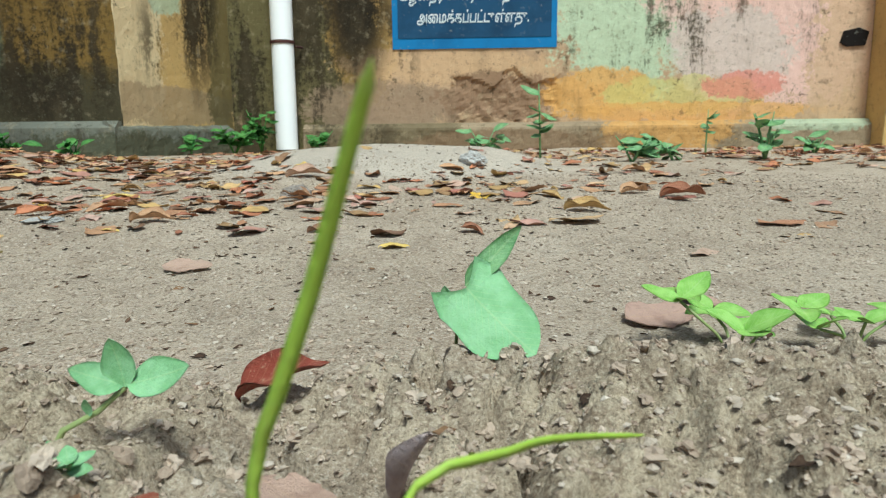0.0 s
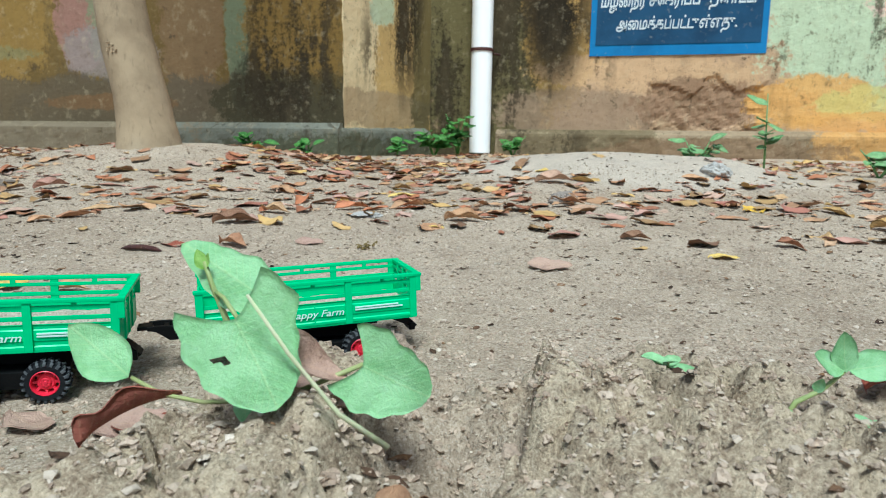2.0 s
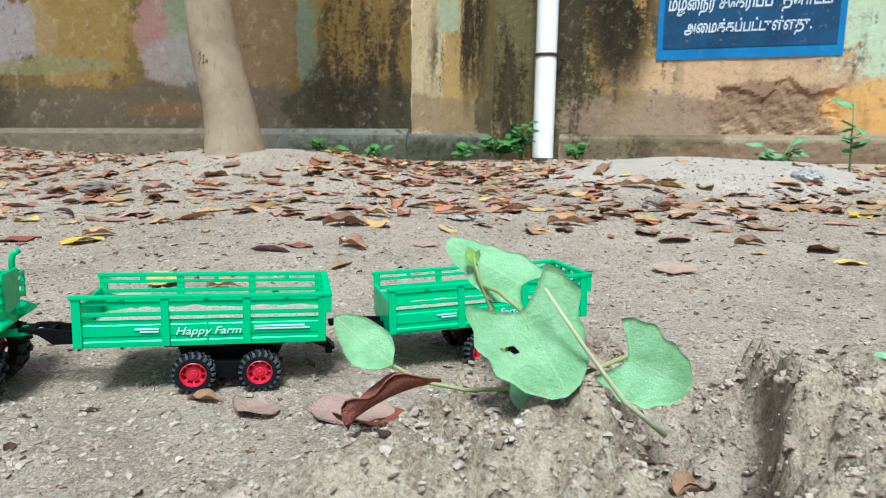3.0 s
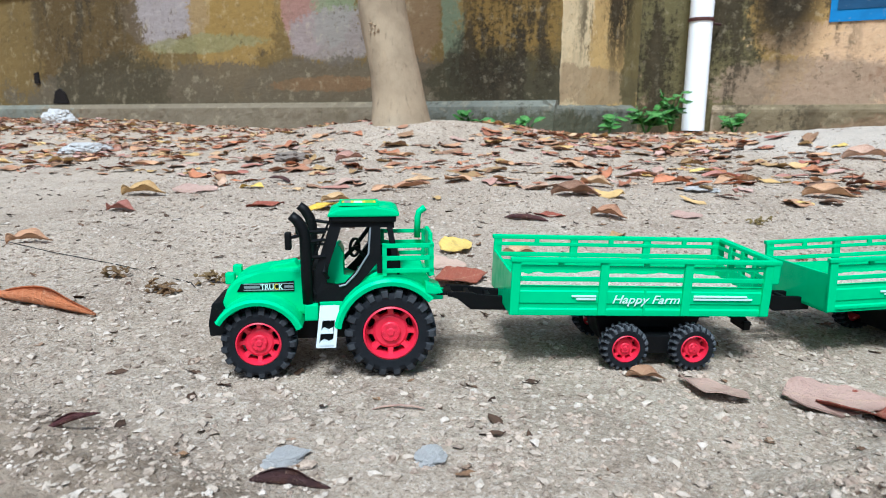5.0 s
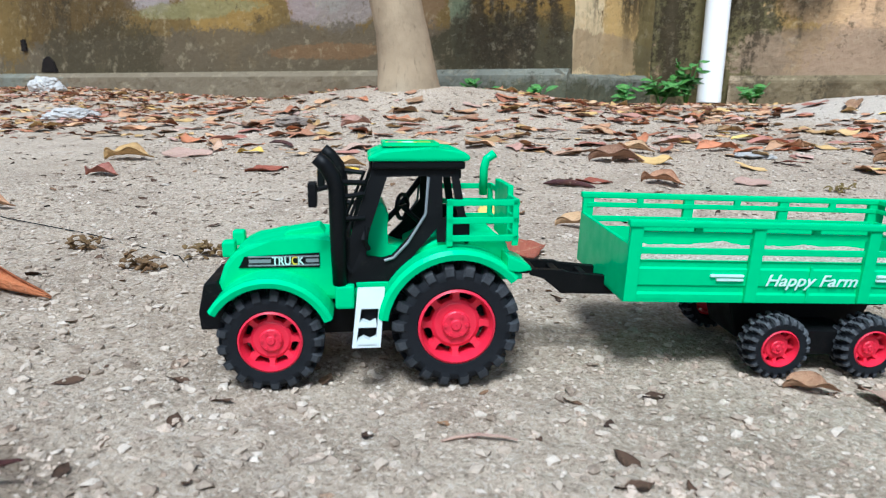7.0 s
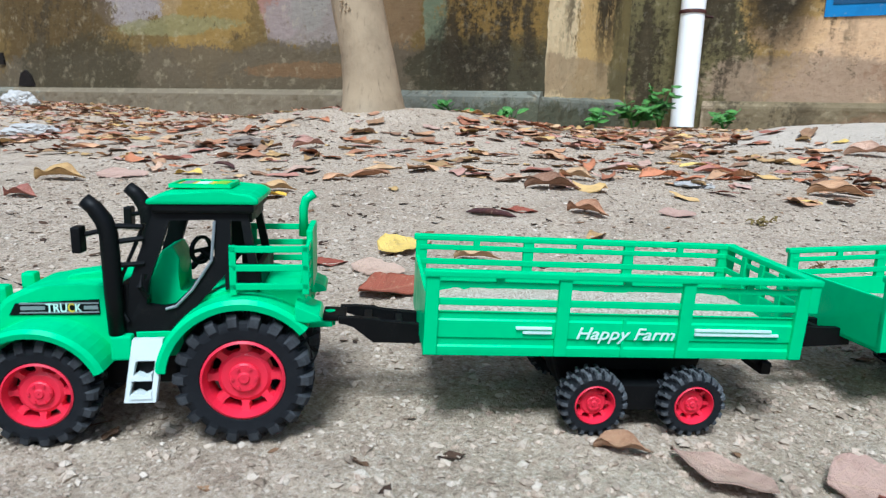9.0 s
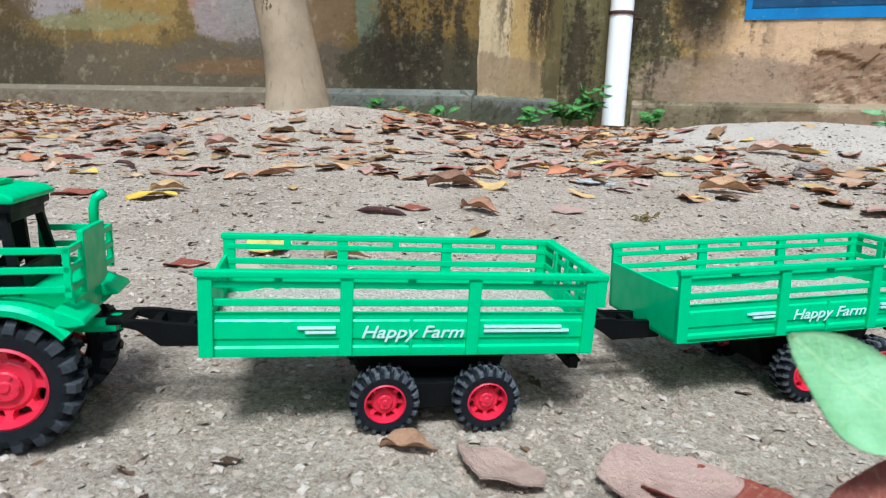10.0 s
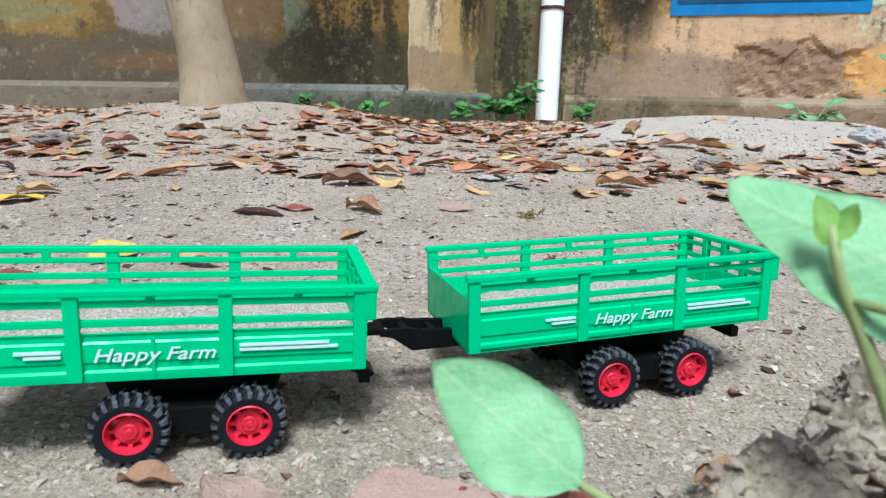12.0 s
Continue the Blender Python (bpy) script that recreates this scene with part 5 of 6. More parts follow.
pod(-0.755, 0.680, 0.060, 5, "dark brown dry seed pod lying on sand", DARKWOOD)
pod(-1.317, 0.849, 0.080, -20, "bent dark dry stick lying among leaves", DARKWOOD, 0.06)
pod(-0.64, 0.148, 0.028, 30, "thin pale dry twig lying on sand", PALELEAF, 0.03)


def rock(name, x, y, size, squash, material, label, seed, category="stone"):
    bm = bmesh.new()
    bmesh.ops.create_icosphere(bm, subdivisions=5 if size < 0.03 else 4, radius=1.0)
    for v in bm.verts:
        p = v.co.copy()
        v.co = p * (1 + 0.04 * noise.noise(p * 22) + 0.35 * noise.noise(p * 1.3 + Vector((seed, 0, 0))) + 0.22 * noise.noise(p * 4 + Vector((0, seed, 0))) + (0.16 * noise.noise(p * 9) + 0.08 * noise.noise(p * 40) if category == "clod" else 0.05 * noise.noise(p * 9)))
        v.co.z *= squash
    ob = part(name, bm, material)
    ob.matrix_world = Matrix.Translation((x, y, float(ground_z(x, y)) + size * squash * 0.45)) @ pose(0, 0, 0, 0, 0, seed * 37) @ Matrix.Diagonal((size, size * 0.75, size, 1))
    return tagged(ob, label, category)


rock("stone", -1.506, 1.116, 0.045, 0.30, GREYWOOD, "flat grey weathered stone lying on the ground", 1)
rock("stone", -2.35, 1.17, 0.065, 0.35, STONE, "pale grey angular stone among fallen leaves", 2)
rock("stone", -0.57, 1.036, 0.036, 0.12, STONE, "flat whitish chip lying on the ground", 3)
rock("stone", 0.11, 1.70, 0.034, 0.6, STONE, "pale whitish stone beside the dry heap", 4)
rock("stone", -3.95, 2.14, 0.085, 0.6, STONE, "whitish crumpled lump near the wall", 5)
rock("stone", -0.24, 1.30, 0.03, 0.5, GREYWOOD, "small brown stone among leaves", 6)
rock("stone", -0.659, 0.078, 0.010, 0.25, STONE, "white flake lying on the soil", 7)
rock("stone", -0.602, 0.112, 0.009, 0.3, STONE, "small bluish white flake on the soil", 8)
rock("clod", -0.280, 0.318, 0.019, 0.8, CLOD, "large lump of dry grey-brown soil", 9, "clod")


def crumpled(x, y, size, seed):
    """A tuft of shrivelled flower or moss."""
    bm = bmesh.new()
    r = random.Random(seed)
    for _ in range(26):
        a, d, h = r.uniform(0, 6.28), r.uniform(0, 0.5), r.uniform(0.02, 0.3)
        p = Vector((d * math.cos(a), 0.6 * d * math.sin(a), h))
        q = p + Vector((r.uniform(-0.25, 0.25), r.uniform(-0.2, 0.2), r.uniform(-0.1, 0.14)))
        tube(bm, [p, (p + q) / 2 + Vector((0, 0, 0.05)), q], [0.03, 0.07, 0.02], 5, 0.5)
    me = bpy.data.meshes.new("tuft")
    bm.to_mesh(me)
    bm.free()
    ob = lay("dry_tuft", me, TUFT, x, y, size, 20, "small shrivelled olive-brown plant tuft on sand", "tuft")
    ob.matrix_world = ob.matrix_world @ Matrix.Translation((0.5, 0, 0))
    return ob


TUFT = dead_leaf("olive_tuft", [(0.0, srgb(104, 96, 52)), (0.5, srgb(120, 90, 60)), (1.0, srgb(132, 120, 66))], 0.8, False)
for i, row in enumerate(((-0.476, 0.787, 0.030), (-0.906, 0.225, 0.034), (-0.893, 0.264, 0.032), (-0.43, 0.625, 0.02), (-0.98, 0.235, 0.03))):
    crumpled(*row, 60 + i)

# the rest of the litter: singly where it lies near, as one mass by the walls
rng = random.Random(7)
kept = []
while len(kept) < 290:
    x, y = rng.uniform(-2.6, 1.2), 0.55 + 1.75 * rng.random() ** 0.75
    patchy = float(field(x, y, 1.7, 71, 2)) + 0.28 * min(1.0, y - 0.5) - 0.22 * (x > 0.2) + 0.10 * (x < -0.6) + 0.55 * math.exp(-(((x + 1.45) / 0.4) ** 2) - ((y - 0.98) / 0.2) ** 2)
    if rng.random() > 0.25 + 1.1 * patchy or (y < 0.9 and rng.random() < 0.75) or (math.hypot(x + 0.13, (y - 1.95) * 1.3) < 0.34 and rng.random() < 0.85) or abs(x) > 0.6 + 0.75 * y + 0.6:
        continue
    kept.append((x, y))
for i, (x, y) in enumerate(kept):
    size = rng.uniform(0.028, 0.082)
    pale = rng.random()
    mat = DRY if pale < 0.86 else (YELLOWLEAF if pale < 0.89 else PALELEAF)
    lay("dead_leaf", LITTER[i % 14], mat, x, y, size, rng.uniform(0, 360), "dry curled fallen leaf on the sandy ground", "leaf", "fallen leaves", tilt=(rng.uniform(-7, 7), rng.uniform(-6, 6)), stretch=rng.uniform(0.9, 1.7), thick=rng.uniform(0.25, 0.7))


def mass(name, meshes, places, material, label, category, shade=True):
    """Many small things past counting, as one mesh."""
    store = [(np.array([v.co[:] for v in me.vertices]), [tuple(p.vertices) for p in me.polygons]) for me in meshes]
    verts, faces, base = [], [], 0
    for i, m4 in enumerate(places):
        v, f = store[i % len(store)]
        a = np.array(m4)
        verts.append(v @ a[:3, :3].T + a[:3, 3])
        faces += [tuple(base + q for q in p) for p in f]
        base += len(v)
    me = bpy.data.meshes.new(name)
    me.from_pydata(np.concatenate(verts).tolist(), [], faces)
    me.materials.append(material)
    me.polygons.foreach_set("use_smooth", [shade] * len(me.polygons))
    return tagged(new(name, me), label, category, kind="stuff")


m = Mat("far_litter", 0.65, spec=0.3)
c = m.ramp(m.island(), [(0.0, srgb(196, 128, 90)), (0.2, srgb(150, 100, 76)), (0.4, srgb(206, 162, 122)), (0.58, srgb(124, 94, 74)), (0.76, srgb(210, 174, 110)), (0.84, srgb(200, 166, 150)), (1.0, srgb(164, 100, 82))])
n1 = m.noise(60, 4)
FARLITTER = m.color(m.mix(m.step(n1, 0.45, 0.75, 0, 0.4), c, srgb(92, 66, 48))).m
places = []
while len(places) < 4600:
    x, y = rng.uniform(-5.5, 2.0), 0.75 + 2.5 * rng.random() ** 0.8
    if x < -1.1 and y > 2.6 or rng.random() > 0.25 + 0.9 * float(field(x, y, 1.5, 75, 2)) + 0.20 * (y - 1.0) - 0.30 * (x > 0.2) + 0.25 * (x < -1.8):
        continue
    if math.hypot(x + 0.13, (y - 1.95) * 1.3) < 0.42 or math.hypot(x + 1.5, y - 1.66) < 0.3:
        continue
    s = 0.020 + 0.062 * rng.random() ** 1.4
    places.append(Matrix.Translation((x, y, float(ground_z(x, y)) + 0.001)) @ pose(0, 0, 0, rng.uniform(-9, 9), rng.uniform(-9, 9), rng.uniform(0, 360)) @ Matrix.Diagonal((s, s * rng.uniform(0.8, 1.5), s * rng.uniform(0.25, 0.75), 1)) @ Matrix.Translation((-0.5, 0, 0)))
mass("leaf_litter", DRIFT, places, FARLITTER, "drifts of small dry leaves along the walls", "leaves")


# ---- living plants ----
def leaf_at(parent, me, material, base, tip, face, size=None, label=""):
    """Hangs a leaf of unit length from its base towards its tip, its upper side towards face."""
    base, tip = Vector(base), Vector(tip)
    d = tip - base
    length = size or d.length
    x = d.normalized()
    z = Vector(face)
    z = (z - x * z.dot(x)).normalized()
    y = z.cross(x)
    rot = Matrix((x, y, z)).transposed().to_4x4()
    ob = new("leaf", with_material(me, material))
    ob.parent = parent
    ob.matrix_local = parent.matrix_world.inverted() @ Matrix.Translation(base) @ rot @ Matrix.Diagonal((length, length, length, 1))
    if label:
        ob["label"] = label
    return ob


HEART = [blade("leaf", 200 + k, heart, (0.5, -0.4, 0.3)[k], (0.10, 0.22, -0.05)[k], 0.15, 0.02, 16, 12, 0.008, holes=((4, 3),) if k == 0 else ()) for k in range(3)]
BROAD = [blade("leaf", 230 + k, cordate((0.72, 0.66, 0.31)[k], (0.34, 0.30, 0.16)[k]), (0.25, -0.35, 0.3)[k], (0.06, 0.16, -0.08)[k], 0.12, 0.025, 22, 16, 0.007, holes=((7, 3), (7, 4), (8, 4)) if k == 0 else ()) for k in range(3)]
ROUND = [blade("leaf", 210 + k, oval(0.30, 0.25), (0.5, -0.4)[k], (0.15, 0.25)[k], 0.1, 0.01, 12, 8, 0.012) for k in range(2)]
LANCE = blade("leaf", 220, oval(0.16, 0.9), 0.5, 0.3, 0.2, 0.02, 12, 6, 0.012)


def stem(parent, pts, r, material=STEM, name="stem"):
    ob = part(name, tube(bmesh.new(), pts, r, 8), material, None, smooth=True)
    ob.parent = parent
    ob.matrix_parent_inverse = parent.matrix_world.inverted()
    return ob


def plant(name, x, y, label, category="plant", group=""):
    t = thing(name, pose(x, y, float(ground_z(x, y))), label, category, group)
    bpy.context.view_layer.update()
    return t


def seedling():
    t = plant("seedling", -0.306, 0.200, "young plant with broad heart-shaped light green leaves")
    g = float(ground_z(-0.306, 0.200))
    stem(t, [(-0.306, 0.200, g - 0.004), (-0.312, 0.203, 0.050), (-0.322, 0.208, 0.075), (-0.330, 0.209, 0.092), (-0.333, 0.209, 0.102)], [0.0018, 0.0017, 0.0015, 0.0012, 0.0010])
    stem(t, [(-0.310, 0.202, 0.040), (-0.335, 0.206, 0.035), (-0.358, 0.207, 0.036), (-0.374, 0.206, 0.043)], 0.0011, name="petiole")
    stem(t, [(-0.310, 0.202, 0.042), (-0.285, 0.208, 0.046), (-0.259, 0.217, 0.0575)], 0.0012, name="petiole")
    stem(t, [(-0.328, 0.209, 0.088), (-0.318, 0.200, 0.088), (-0.305, 0.190, 0.082)], 0.0010, name="petiole")
    leaf_at(t, BROAD[2], FRESH, (-0.308, 0.211, 0.088), (-0.351, 0.222, 0.106), (0.1, -0.85, 0.5), 0.047)
    leaf_at(t, BROAD[0], FRESH, (-0.305, 0.189, 0.082), (-0.282, 0.181, 0.049), (0.1, -0.9, 0.45), 0.042, "heart-shaped leaf with an insect hole")
    leaf_at(t, BROAD[1], FRESH, (-0.259, 0.216, 0.0575), (-0.229, 0.225, 0.042), (-0.2, -0.9, 0.4), 0.034)
    leaf_at(t, ROUND[0], FRESH, (-0.374, 0.206, 0.043), (-0.409, 0.207, 0.066), (0.15, -0.8, 0.55), 0.041)
    leaf_at(t, ROUND[1], FRESH, (-0.306, 0.198, 0.050), (-0.303, 0.190, 0.034), (0.0, -0.8, 0.6), 0.018)
    leaf_at(t, ROUND[1], YOUNG, (-0.333, 0.209, 0.098), (-0.337, 0.208, 0.110), (0.3, -0.8, 0.3), 0.010)
    leaf_at(t, ROUND[0], YOUNG, (-0.332, 0.209, 0.099), (-0.328, 0.207, 0.110), (-0.4, -0.8, 0.3), 0.008)
    stem(t, [(-0.293, 0.178, 0.096), (-0.276, 0.180, 0.072), (-0.258, 0.186, 0.047), (-0.240, 0.196, 0.030)], [0.0007, 0.0009, 0.0011, 0.0014], DRYSTEM, name="tendril")
    return t


def sprig():
    t = plant("weed", -0.073, 0.279, "small round-leaved green weed growing in turned soil", "weed", "weeds on the bank")
    g = float(ground_z(-0.073, 0.279))
    stem(t, [(-0.073, 0.279, g - 0.003), (-0.063, 0.281, 0.037), (-0.051, 0.285, 0.043), (-0.041, 0.289, 0.052)], [0.0014, 0.0013, 0.0012, 0.0010])
    for b, p, s in (((-0.041, 0.289, 0.052), (-0.045, 0.286, 0.076), 0.021), ((-0.042, 0.289, 0.052), (-0.059, 0.280, 0.062), 0.021), ((-0.040, 0.289, 0.052), (-0.014, 0.288, 0.060), 0.027), ((-0.068, 0.280, 0.033), (-0.060, 0.268, 0.022), 0.016), ((-0.072, 0.279, 0.030), (-0.082, 0.276, 0.032), 0.010), ((-0.054, 0.284, 0.042), (-0.052, 0.280, 0.052), 0.009)):
        leaf_at(t, ROUND[0], FRESH, b, p, (0.0, -0.75, 0.65), s)
    leaf_at(t, ROUND[1], FRESH, (-0.066, 0.270, 0.030), (-0.071, 0.258, 0.013), (0.0, -0.85, 0.5), 0.020)
    return t


def low_sprout(x, y, size, seed, n=5):
    t = plant("weed", x, y, "tiny light green sprout in the soil", "weed", "weeds on the bank")
    r = random.Random(seed)
    g = float(ground_z(x, y))
    stem(t, [(x, y, g - 0.002), (x, y, g + size * 0.4)], 0.0008)
    for k in range(n):
        a = 6.28 * k / n + r.uniform(-0.4, 0.4)
        leaf_at(t, ROUND[k % 2], FRESH, (x, y, g + size * (0.2 + 0.05 * k)), (x + size * math.cos(a), y + size * math.sin(a), g + size * (0.35 + 0.1 * k)), (0, -0.3, 1), size * r.uniform(0.7, 1.0))
    return t


def heart_weed():
    t = plant("weed", 0.085, 0.399, "weed with one drooping heart-shaped leaf and narrow upright leaf", "weed", "weeds on the bank")
    g = float(ground_z(0.085, 0.399))
    stem(t, [(0.085, 0.399, g - 0.003), (0.087, 0.398, 0.051), (0.094, 0.394, 0.070)], 0.0010)
    leaf_at(t, HEART[2], FRESH, (0.090, 0.390, 0.066), (0.128, 0.374, 0.032), (0.2, -0.75, 0.6), 0.050)
    leaf_at(t, ROUND[1], FRESH, (0.086, 0.398, 0.048), (0.080, 0.394, 0.068), (-0.5, -0.8, 0.3), 0.022)
    leaf_at(t, LANCE, PALEWEED, (0.091, 0.399, 0.066), (0.128, 0.414, 0.104), (0.3, -0.6, 0.7), 0.046, "narrow upright grey-green leaf")
    return t


def bushy_weed(x, y, size, seed, n=12, group="weeds on the bank"):
    t = plant("weed", x, y, "low bushy weed with oval yellow-green leaves", "weed", group)
    r = random.Random(seed)
    g = float(ground_z(x, y))
    for k in range(4):
        a = 6.28 * k / 4 + r.uniform(-0.5, 0.5)
        end = (x + 0.55 * size * math.cos(a), y + 0.4 * size * math.sin(a), g + size * r.uniform(0.35, 0.6))
        stem(t, [(x, y, g - 0.002), (x + 0.2 * size * math.cos(a), y + 0.2 * size * math.sin(a), g + 0.25 * size), end], 0.0011)
        for q in range(n // 4):
            b = 6.28 * q / (n // 4) + r.uniform(-0.6, 0.6) + a
            leaf_at(t, ROUND[q % 2], YOUNG, end, (end[0] + math.cos(b), end[1] + math.sin(b), end[2] + r.uniform(-0.1, 0.6)), (0, -0.35, 1), size * r.uniform(0.32, 0.48))
    return t


seedling()
sprig()
low_sprout(-0.120, 0.300, 0.016, 3)
low_sprout(-0.040, 0.248, 0.014, 4)
low_sprout(0.24, 0.43, 0.016, 5)
low_sprout(-0.545, 0.045, 0.010, 6, 3)
low_sprout(0.145, 0.255, 0.013, 8, 4)
heart_weed()
bushy_weed(0.285, 0.505, 0.075, 11, 16)
bushy_weed(0.375, 0.520, 0.055, 12, 12)


def grass_blade(pts, width, seed):
    t = thing("grass_blade", pose(pts[0][0], pts[0][1], float(ground_z(pts[0][0], pts[0][1]))), "single long yellow-green blade of grass", "grass", "grass blades")
    bpy.context.view_layer.update()
    pts = [Vector(p) for p in pts]
    n = 14
    bm = bmesh.new()
    rows = []
    for k in range(n + 1):
        f = k / n * (len(pts) - 1)
        i = min(int(f), len(pts) - 2)
        u = f - i
        p0, p1, p2, p3 = pts[max(i - 1, 0)], pts[i], pts[i + 1], pts[min(i + 2, len(pts) - 1)]
        p = 0.5 * ((2 * p1) + (p2 - p0) * u + (2 * p0 - 5 * p1 + 4 * p2 - p3) * u * u + (3 * p1 - p0 - 3 * p2 + p3) * u**3)
        w = width * (0.55 + 0.9 * math.sin(math.pi * (0.15 + 0.85 * k / n)) * 0.5) * (1 if k < n else 0.1)
        d = (p2 - p1).normalized()
        side = d.cross(Vector((0.1, -1, 0.15))).normalized()
        rows.append([bm.verts.new(p + side * w), bm.verts.new(p + Vector((0, -0.0004, 0.0006))), bm.verts.new(p - side * w), bm.verts.new(p + Vector((0, 0.0007, 0)))])
    for a, b in zip(rows, rows[1:]):
        for q in range(4):
            bm.faces.new((a[q], a[(q + 1) % 4], b[(q + 1) % 4], b[q]))
    bm.faces.new(rows[0]), bm.faces.new(rows[-1][::-1])
    ob = part("blade", bm, GRASS, None, smooth=True)
    ob.parent = t
    ob.matrix_parent_inverse = t.matrix_world.inverted()
    return t


gb = float(ground_z(0.052, 0.166))
grass_blade([(0.050, 0.168, gb - 0.002), (0.0535, 0.1575, 0.0828), (0.0633, 0.1483, 0.1088), (0.0697, 0.1424, 0.1243), (0.0773, 0.1327, 0.1436), (0.0810, 0.1270, 0.1520)], 0.0014, 1)
grass_blade([(0.066, 0.160, gb - 0.002), (0.0795, 0.159, 0.0805), (0.0993, 0.1734, 0.0835), (0.1122, 0.1856, 0.0807), (0.1330, 0.1990, 0.0750)], 0.0011, 2)
grass_blade([(0.050, 0.185, gb - 0.002), (0.047, 0.186, 0.040), (0.048, 0.187, 0.058)], 0.0014, 3)


def wall_weed(x, y, height, spread, seed, n=16, low=False):
    t = plant("weed", x, y, ("leafy dark green weed growing at the wall's foot" if x < -0.4 else "low leafy pale green weed on dry ground") if low else "slender green weed standing in the dry ground", "weed", "weeds by the wall")
    r = random.Random(seed)
    g = float(ground_z(x, y))
    stalks = 5 if low else 1
    for k in range(stalks):
        a = r.uniform(0, 6.28)
        dx, dy = (spread * 0.6 * math.cos(a), spread * 0.35 * math.sin(a)) if low else (r.uniform(-0.02, 0.02), 0)
        h = height * (r.uniform(0.55, 1.0) if low else 1.0)
        stem(t, [(x, y, g - 0.005), (x + dx * 0.4, y + dy * 0.4, g + h * 0.5), (x + dx, y + dy, g + h)], [0.004, 0.003, 0.0015], DEEP if x < -0.4 else PALEWEED)
        for q in range(n // stalks):
            f = r.uniform(0.3, 0.95 if low else 0.85)
            b = r.uniform(0, 6.28)
            p = (x + dx * f, y + dy * f, g + h * f)
            if not low and q % 2:
                continue
            leaf_at(t, ROUND[q % 2], DEEP if x < -0.4 else PALEWEED, p, (p[0] + math.cos(b), p[1] + 0.7 * math.sin(b), p[2] + r.uniform(-0.35, 0.5)), (0, -0.5, 0.9), r.uniform(0.036, 0.070) * (1.0 if low else 1.05))
    return t


for i, (x, y, h, s, n, low) in enumerate(((0.35, 2.30, 0.25, 0.05, 22, False), (0.16, 2.45, 0.12, 0.09, 20, True), (0.60, 2.05, 0.08, 0.10, 26, True), (0.74, 2.10, 0.05, 0.06, 12, True), (1.02, 2.60, 0.17, 0.05, 12, False), (1.02, 2.10, 0.16, 0.07, 18, True), (1.33, 2.40, 0.06, 0.06, 10, True))):
    wall_weed(x, y, h, s, 30 + i, n, low)
for i, (x, y, h, s, n) in enumerate(((-1.62, 2.45, 0.10, 0.08, 26), (-1.36, 2.42, 0.06, 0.05, 10), (-1.00, 3.10, 0.17, 0.14, 50), (-0.90, 3.20, 0.22, 0.13, 55), (-1.14, 2.93, 0.10, 0.06, 14), (-0.62, 3.22, 0.10, 0.12, 24), (-1.85, 2.45, 0.05, 0.05, 8))):
    wall_weed(x, y, h, s, 50 + i, n, True)

# ---- crumbs and grit, past counting ----
def pebble(seed, sub):
    bm = bmesh.new()
    bmesh.ops.create_icosphere(bm, subdivisions=sub, radius=1.0)
    for v in bm.verts:
        p = v.co.copy()
        v.co = p * (1 + 0.75 * noise.noise(p * 1.4 + Vector((seed * 3.1, 0, 0))) + 0.9 * noise.noise(p * 3.1 + Vector((0, seed * 1.7, 0))))
        v.co.z *= 0.75
    me = bpy.data.meshes.new("pebble")
    bm.to_mesh(me)
    bm.free()
    return me


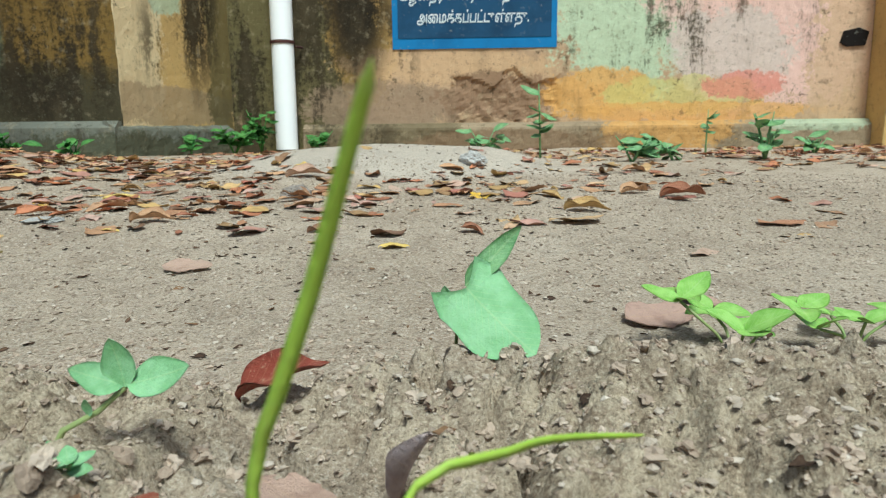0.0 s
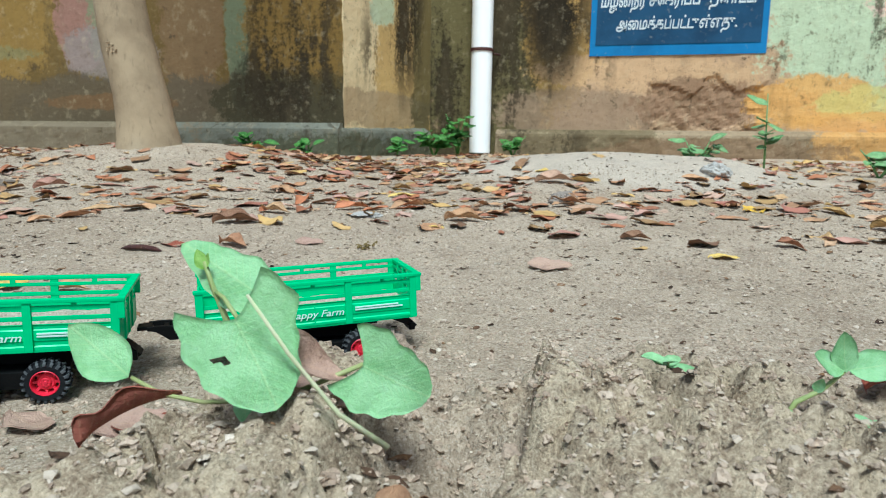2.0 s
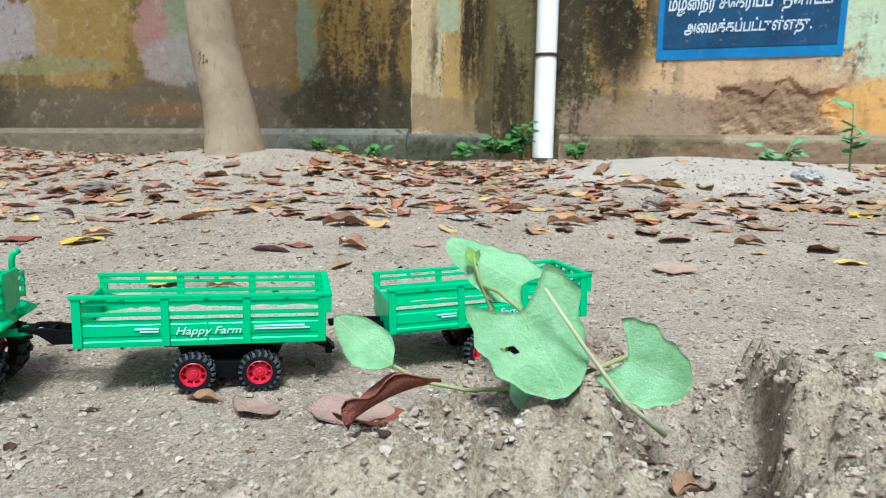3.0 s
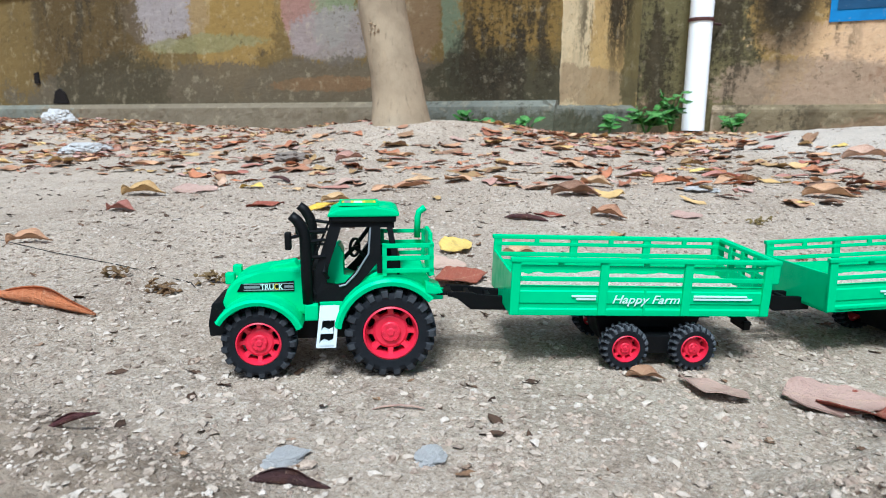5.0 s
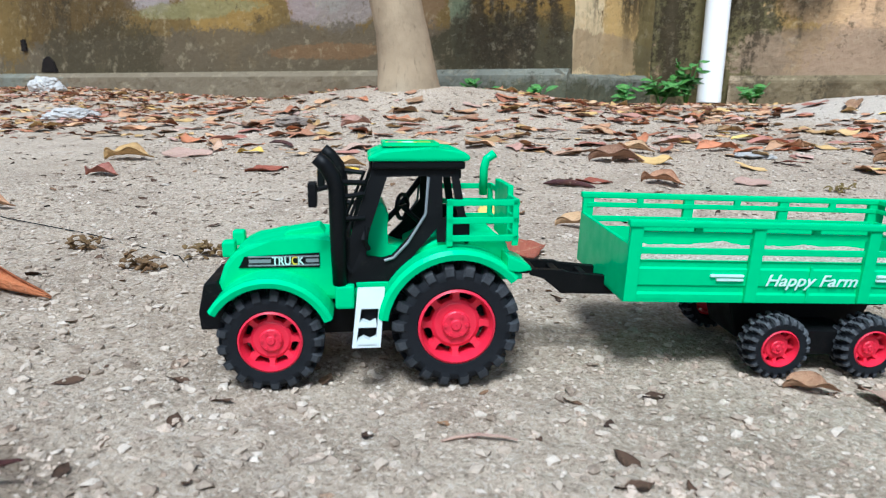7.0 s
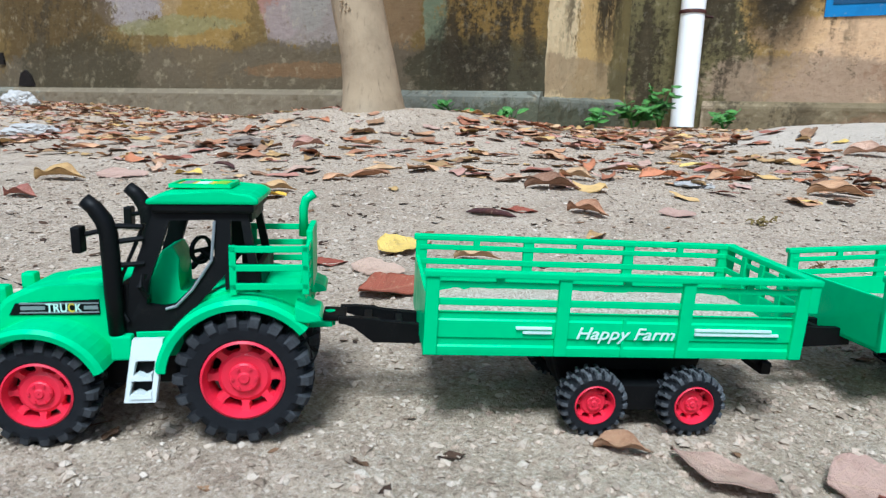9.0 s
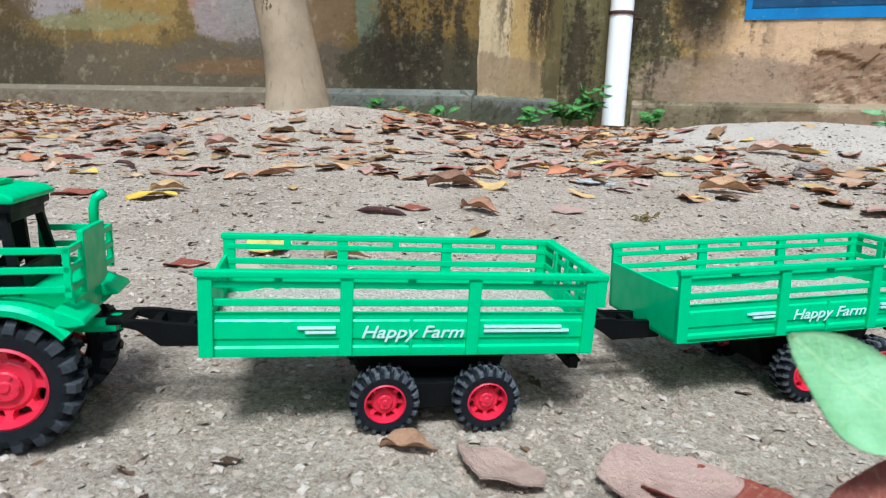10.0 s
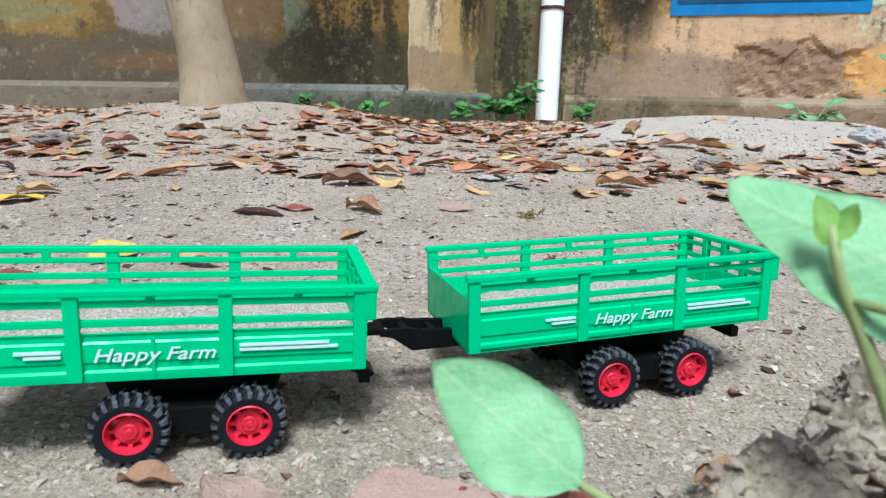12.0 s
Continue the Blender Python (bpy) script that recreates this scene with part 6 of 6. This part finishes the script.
places = []
while len(places) < 12000:
    x, y = rng.uniform(-0.95, 0.60), rng.uniform(-0.02, 0.55)
    b = float(bank_at(x, y))
    strip = (y < 0.10) * 0.16 + (y < 0.2) * (x > -0.45) * 0.3
    gritty = 0.45 * (-0.62 < x < 0.1) * (0.12 < y - 0.25 * (x + 0.5) < 0.46)
    if rng.random() > max(b, strip, gritty, 0.03):
        continue
    s = min(0.0034 if b > 0.4 else 0.0022, 0.00070 * rng.random() ** -0.52)
    places.append(Matrix.Translation((x, y, float(ground_z(x, y)) - 0.05 * s)) @ pose(0, 0, 0, rng.uniform(-30, 30), rng.uniform(-30, 30), rng.uniform(0, 360)) @ Matrix.Diagonal((s * rng.uniform(0.8, 1.3), s, s * rng.uniform(0.7, 1.1), 1)))
mass("soil_crumbs", [pebble(k, 2) for k in range(6)], places, CLOD, "loose crumbs and small clods of dry soil", "soil", False)
ys = 1.7 * np.random.random(62000) ** 1.5
xs = np.random.uniform(-1.0, 1.0, 62000) * (0.6 + 0.7 * ys) - 0.5 + 0.1 * ys
zs = ground_z(xs, ys)
places = []
for x, y, z in zip(xs, ys, zs):
    s = min(0.0026, (0.00058 + 0.0004 * y) * rng.random() ** -0.45)
    places.append(Matrix.Translation((x, y, z + 0.15 * s)) @ Matrix.Rotation(rng.uniform(0, 6.28), 4, "Z") @ Matrix.Diagonal((s * 1.2, s, s * 0.9, 1)))
DEBRIS = grit("debris", srgb(52, 40, 32), srgb(92, 70, 54), srgb(150, 116, 84))
bits = []
while len(bits) < 9000:
    x, y = rng.uniform(-2.6, 1.4), 0.05 + 2.6 * rng.random() ** 1.1
    if rng.random() > 0.35 + 0.8 * float(field(x, y, 2.2, 81, 3)) + 0.15 * y:
        continue
    s = 0.0028 + 0.012 * rng.random() ** 2.2
    bits.append(Matrix.Translation((x, y, float(ground_z(x, y)))) @ pose(0, 0, 0, rng.uniform(-20, 20), rng.uniform(-20, 20), rng.uniform(0, 360)) @ Matrix.Diagonal((s, s, s * 0.8, 1)) @ Matrix.Translation((-0.5, 0, 0)))
mass("leaf_debris", SCRAPS, bits, DEBRIS, "tiny dark scraps of dry leaves and twigs", "debris")
mass("grit", [pebble(20 + k, 1) for k in range(6)], places, GRIT, "pale sandy grit and tiny pebbles on the ground", "grit", False)
